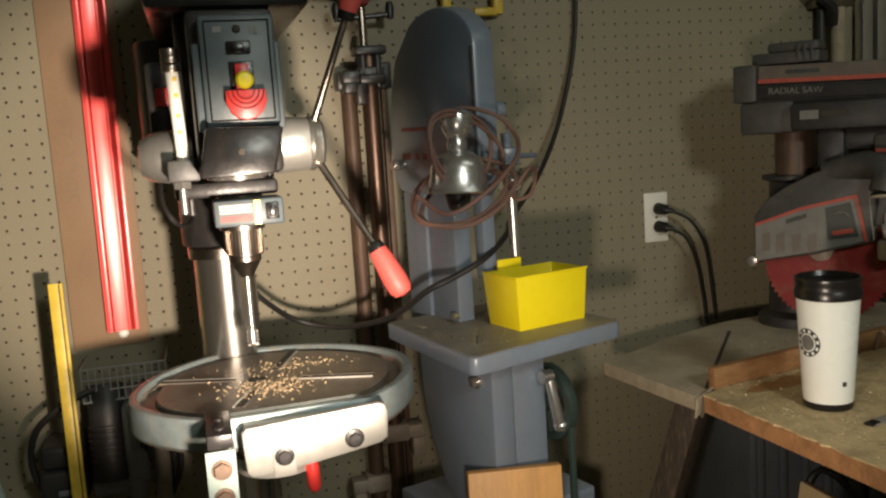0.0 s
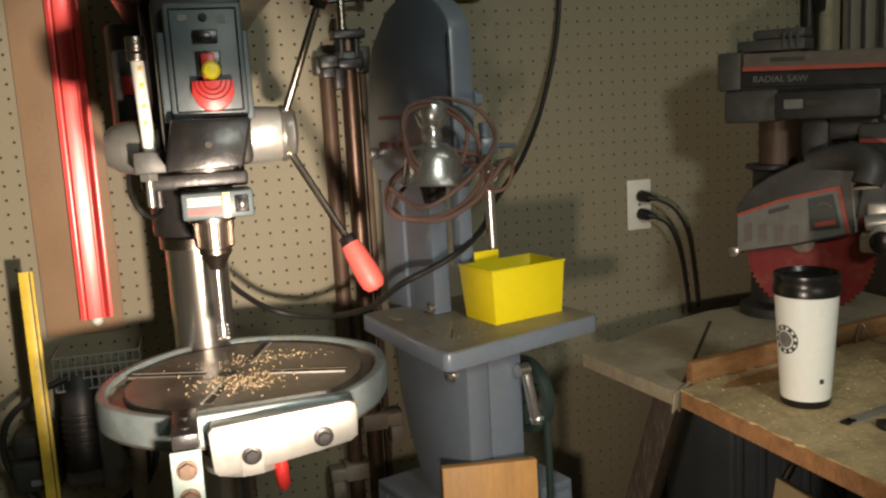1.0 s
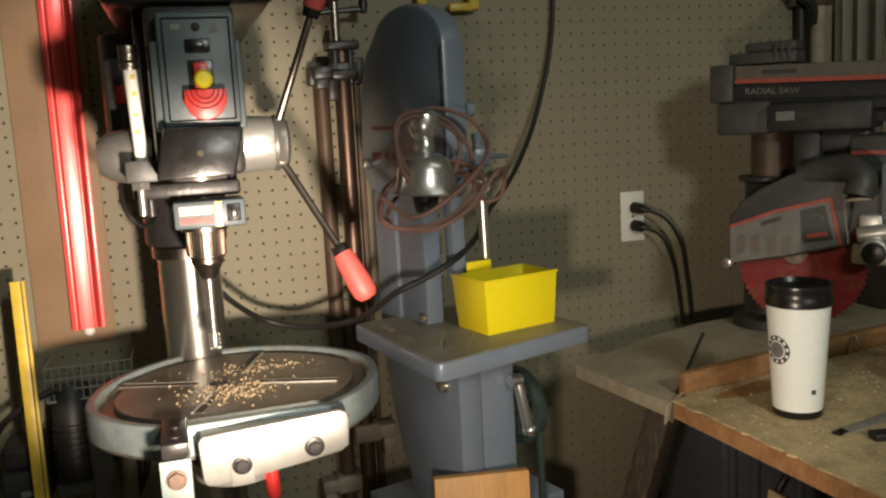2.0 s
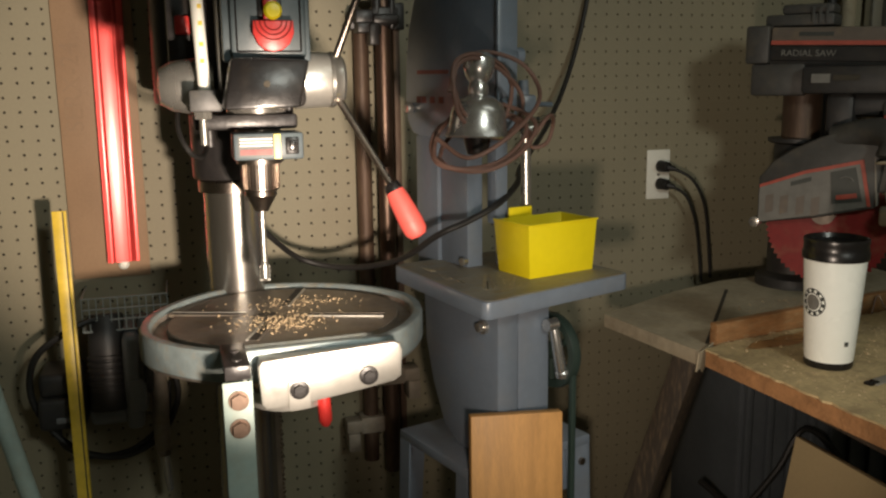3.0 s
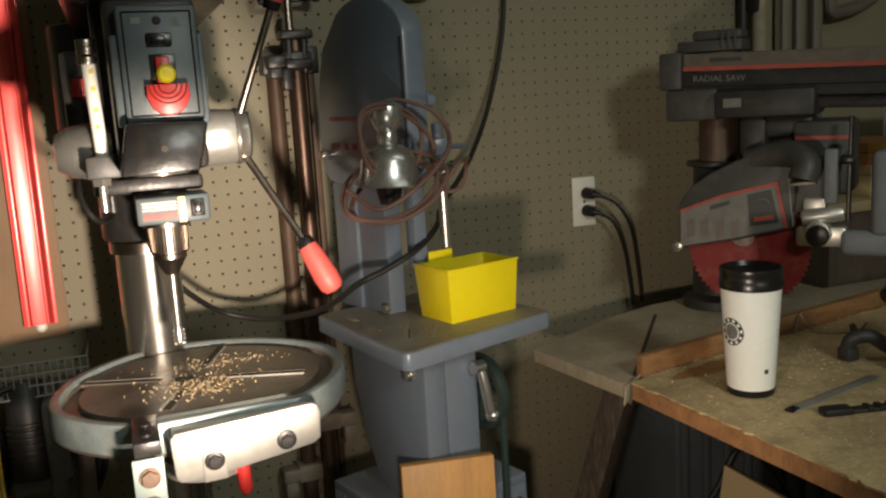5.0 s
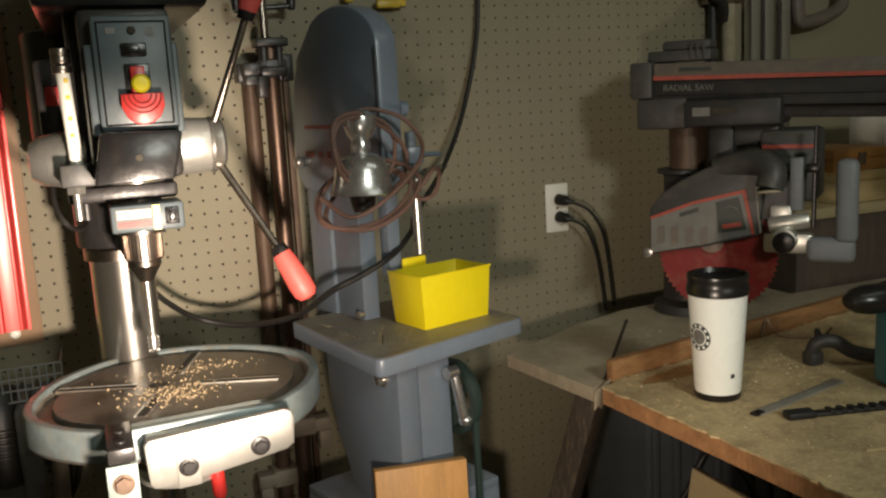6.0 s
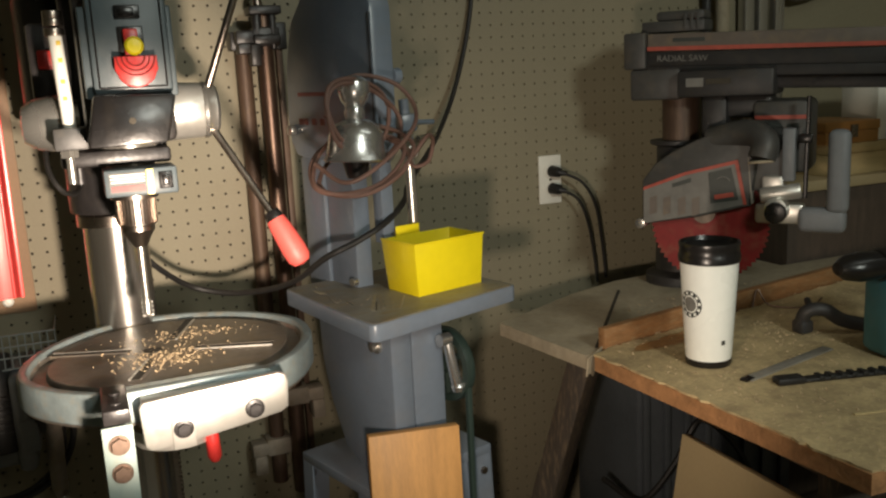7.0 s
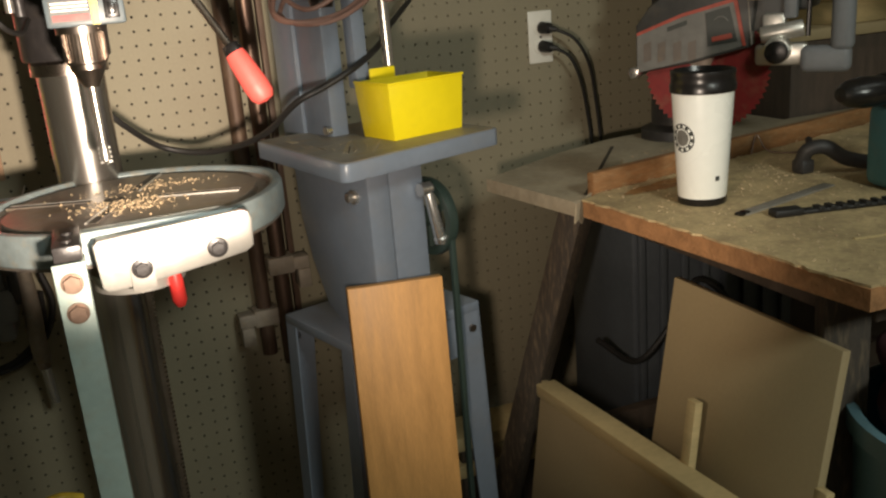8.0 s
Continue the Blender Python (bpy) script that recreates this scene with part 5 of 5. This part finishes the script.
part("lock_rod", merged(cyl((0.335, -0.05, 1.16), (0.338, -0.05, 1.34), 0.004, seg=10), box(0.322, 0.346, -0.06, -0.04, 1.258, 1.274, 0.003)), BLACK, ras, m=MR)
part("side_post", box(0.296, 0.318, -0.06, -0.04, 1.19, 1.285, 0.004), GPLASTIC, ras, m=MR)

# conduits, pale frame and boxes at the far corner
for x, r, mat in ((1.655, 0.010, RDARK), (1.70, 0.016, DUSTY)):
    t = thing("conduit", (x, -0.02, 1.0), "upright pipe fixed to the wall by the corner", "pipe", "wall pipes")
    part("pipe", cyl((x, -0.022, 0.95), (x, -0.022, 2.38), r, seg=20), mat, t)
    part("strap", box(x - r - 0.012, x + r + 0.012, -0.022 - r - 0.002, 0.0, 1.60, 1.618, 0.001), DSTEEL, t)
for x in (1.775, 1.815, 1.865):
    t = thing("metal_track", (x, -0.02, 1.0), "bright metal channel standing against the wall", "metal channel", "metal channels")
    part("channel", merged(box(x - 0.013, x + 0.013, -0.030, -0.027, 0.96, 2.3, 0.001), box(x - 0.013, x - 0.010, -0.027, -0.003, 0.96, 2.3, 0.001), box(x + 0.010, x + 0.013, -0.027, -0.003, 0.96, 2.3, 0.001)), STEEL, t)
fr = thing("wall_bracket", (1.95, -0.03, 1.53), "pale metal loop bracket on the wall", "bracket")
part("loop", tube([(1.90, -0.03, 1.75), (1.90, -0.03, 1.575), (1.93, -0.03, 1.555), (2.02, -0.03, 1.58), (2.04, -0.03, 1.62), (2.03, -0.03, 1.75)], 0.016, 10, 6), RTAN, fr)
lb = thing("pulley_bracket", (1.62, -0.03, 1.60), "dark lever and bracket on the wall", "bracket")
part("arm", tube([(1.58, -0.04, 1.72), (1.61, -0.05, 1.64), (1.66, -0.05, 1.60), (1.67, -0.04, 1.56)], 0.012, 10, 6), BLACKM, lb)

shelf = thing("side_cabinet", (2.1, -0.17, 0), "dark cabinet standing behind the saw bench", "cabinet")
part("carcass", box(1.670, 2.60, -0.280, -0.065, 0, 1.118, 0.004), DARKW, shelf)
part("top", box(1.660, 2.62, -0.283, -0.060, 1.1185, 1.142, 0.003), MDF, shelf)
for nm, x0, x1, z0, z1, mt, lab in (("wooden_case", 1.80, 2.20, 1.1425, 1.212, PINE, "pale wooden case with a small clasp"), ("amber_box", 1.79, 1.945, 1.2125, 1.262, AMBER, "orange-stained wooden box")):
    t = thing(nm, ((x0 + x1) / 2, -0.2, z0), lab + " on the cabinet", "box")
    part("case", box(x0, x1, -0.26, -0.10, z0, z1 - 0.022, 0.002), mt, t)
    part("lid", box(x0 - 0.002, x1 + 0.002, -0.262, -0.098, z1 - 0.0215, z1, 0.002), mt, t)
    part("clasp", box((x0 + x1) / 2 - 0.010, (x0 + x1) / 2 + 0.010, -0.266, -0.2605, z1 - 0.036, z1 - 0.008, 0.001), DSTEEL, t)
can = thing("printed_carton", (2.03, -0.20, 1.2125), "white and blue printed carton on the wooden case", "carton")
part("carton", box(1.955, 2.09, -0.245, -0.14, 1.2125, 1.335, 0.002), WHITEP, can)
part("print_panel", box(1.985, 2.088, -0.2475, -0.2445, 1.216, 1.322, 0), BLUE, can, smooth=False)
for z in (1.245, 1.262, 1.28):
    part("print_bar", box(1.995, 2.07, -0.2495, -0.247, z, z + 0.006, 0), WHITEP, can, smooth=False)

# ---- under the bench ----
for nm, x, y0, y1, z0, z1, lean, mat, lab in (("mdf_sheet", 0.915, -1.05, -0.745, 0.0, 0.883, 9.5, MDF, "tan fibreboard sheet leaning under the bench"),
                                              ("mdf_sheet", 0.885, -1.06, -0.49, 0.0, 0.635, 8.0, MDF, "lower tan fibreboard sheet leaning under the bench")):
    t = tagged(part(nm, box(-0.006, 0.006, y0, y1, 0, z1, 0.001), mat, None, lab, m=Matrix.Translation((x - 0.012, 0, 0.001)) @ pose(0, 0, 0, 0, lean, 0)), category="board", group="leaning sheets")
bat = thing("pine_batten", (0.94, -0.8, 0.64), "pale pine batten lying along the sheet", "batten")
part("batten", box(-0.018, 0.018, 0, 0.62, -0.011, 0.011, 0.002), PINE, bat, m=Matrix.Translation((0.957, -1.12, 0.664)) @ pose(0, 0, 0, -3.9, 0, 0))
for y, z0, z1 in ((-0.875, 0.62, 0.752), (-1.10, 0.56, 0.742)):
    t = tagged(part("stick", box(-0.006, 0.006, -0.009, 0.009, 0, z1, 0.001), PINE, None, "slim pale wooden stick leaning on the sheet", m=Matrix.Translation((0.885, y, 0.001)) @ pose(0, 0, 0, -1, 8.0, 0)), category="stick", group="sticks")
tub = thing("storage_tub", (1.24, -1.16, 0), "blue plastic tub with a cloth in it beside the bench", "tub")
part("body", lathe([(0, 0), (0.12, 0), (0.135, 0.35), (0.150, 0.76), (0.158, 0.765), (0.158, 0.79), (0.150, 0.793), (0.144, 0.788), (0.128, 0.05), (0, 0.05)], (1.20, -1.125, 0), seg=48), TUBB, tub)
cl = thing("cloth", (1.25, -1.08, 0.78), "crumpled maroon cloth heaped in the tub", "cloth")
bm = bmesh.new()
bmesh.ops.create_icosphere(bm, subdivisions=4, radius=0.13)
for v in bm.verts:
    n = noise.fractal(v.co * 14, 1.0, 2.0, 4)
    v.co = v.co * (1 + 0.22 * n)
    v.co.z = v.co.z * 0.7 + 0.02
part("folds", bm, CLOTH, cl, m=Matrix.Translation((1.215, -1.12, 0.80)))
crate = thing("plastic_crate", (1.4, -0.25, 0), "grey ribbed plastic crate under the bench", "crate")
cb = part("body", box(1.24, 1.64, -0.34, -0.10, 0.30, 0.83, 0.01), CRATE, crate)
for k in range(8):
    part("rib", box(1.25 + 0.05 * k, 1.265 + 0.05 * k, -0.351, -0.3395, 0.33, 0.80, 0.003), CRATE, cb)
part("feet", box(1.22, 1.66, -0.36, -0.08, 0.0, 0.298, 0.01), RDARK, crate)
part("lead", tube([(1.14, -0.37, 0.62), (1.22, -0.38, 0.56), (1.30, -0.38, 0.62), (1.36, -0.38, 0.70), (1.44, -0.38, 0.64), (1.50, -0.38, 0.55)], 0.006, 8, 8), RUBBER, crate)
# offcuts stacked against the wall beneath the bench
for z, x1, lab in ((0.27, 1.12, "pale pine offcut on the stack by the wall"), (0.335, 1.22, "longer pale pine offcut on top of the stack")):
    tagged(part("pine_offcut", box(0.90, x1, -0.16, -0.06, z, z + 0.03, 0.002), PINE, None, lab), category="offcut", group="pine offcuts")
for x in (0.93, 1.07):
    for z0, z1 in ((0.0, 0.2695), (0.3005, 0.3345)):
        tagged(part("wood_block", box(x, x + 0.035, -0.15, -0.07, z0, z1, 0.002), DARKW, None, "dark wooden block under the pine offcuts"), category="block", group="wood blocks")
# strip of pale casing at the near edge of the view
pole = tagged(part("pale_pole", cyl((0.17, -0.5, 0.055), (-0.05, -0.5, 1.09), 0.012, seg=20), LEG, None, "pale painted pole leaning beside the drill press"), category="pole")
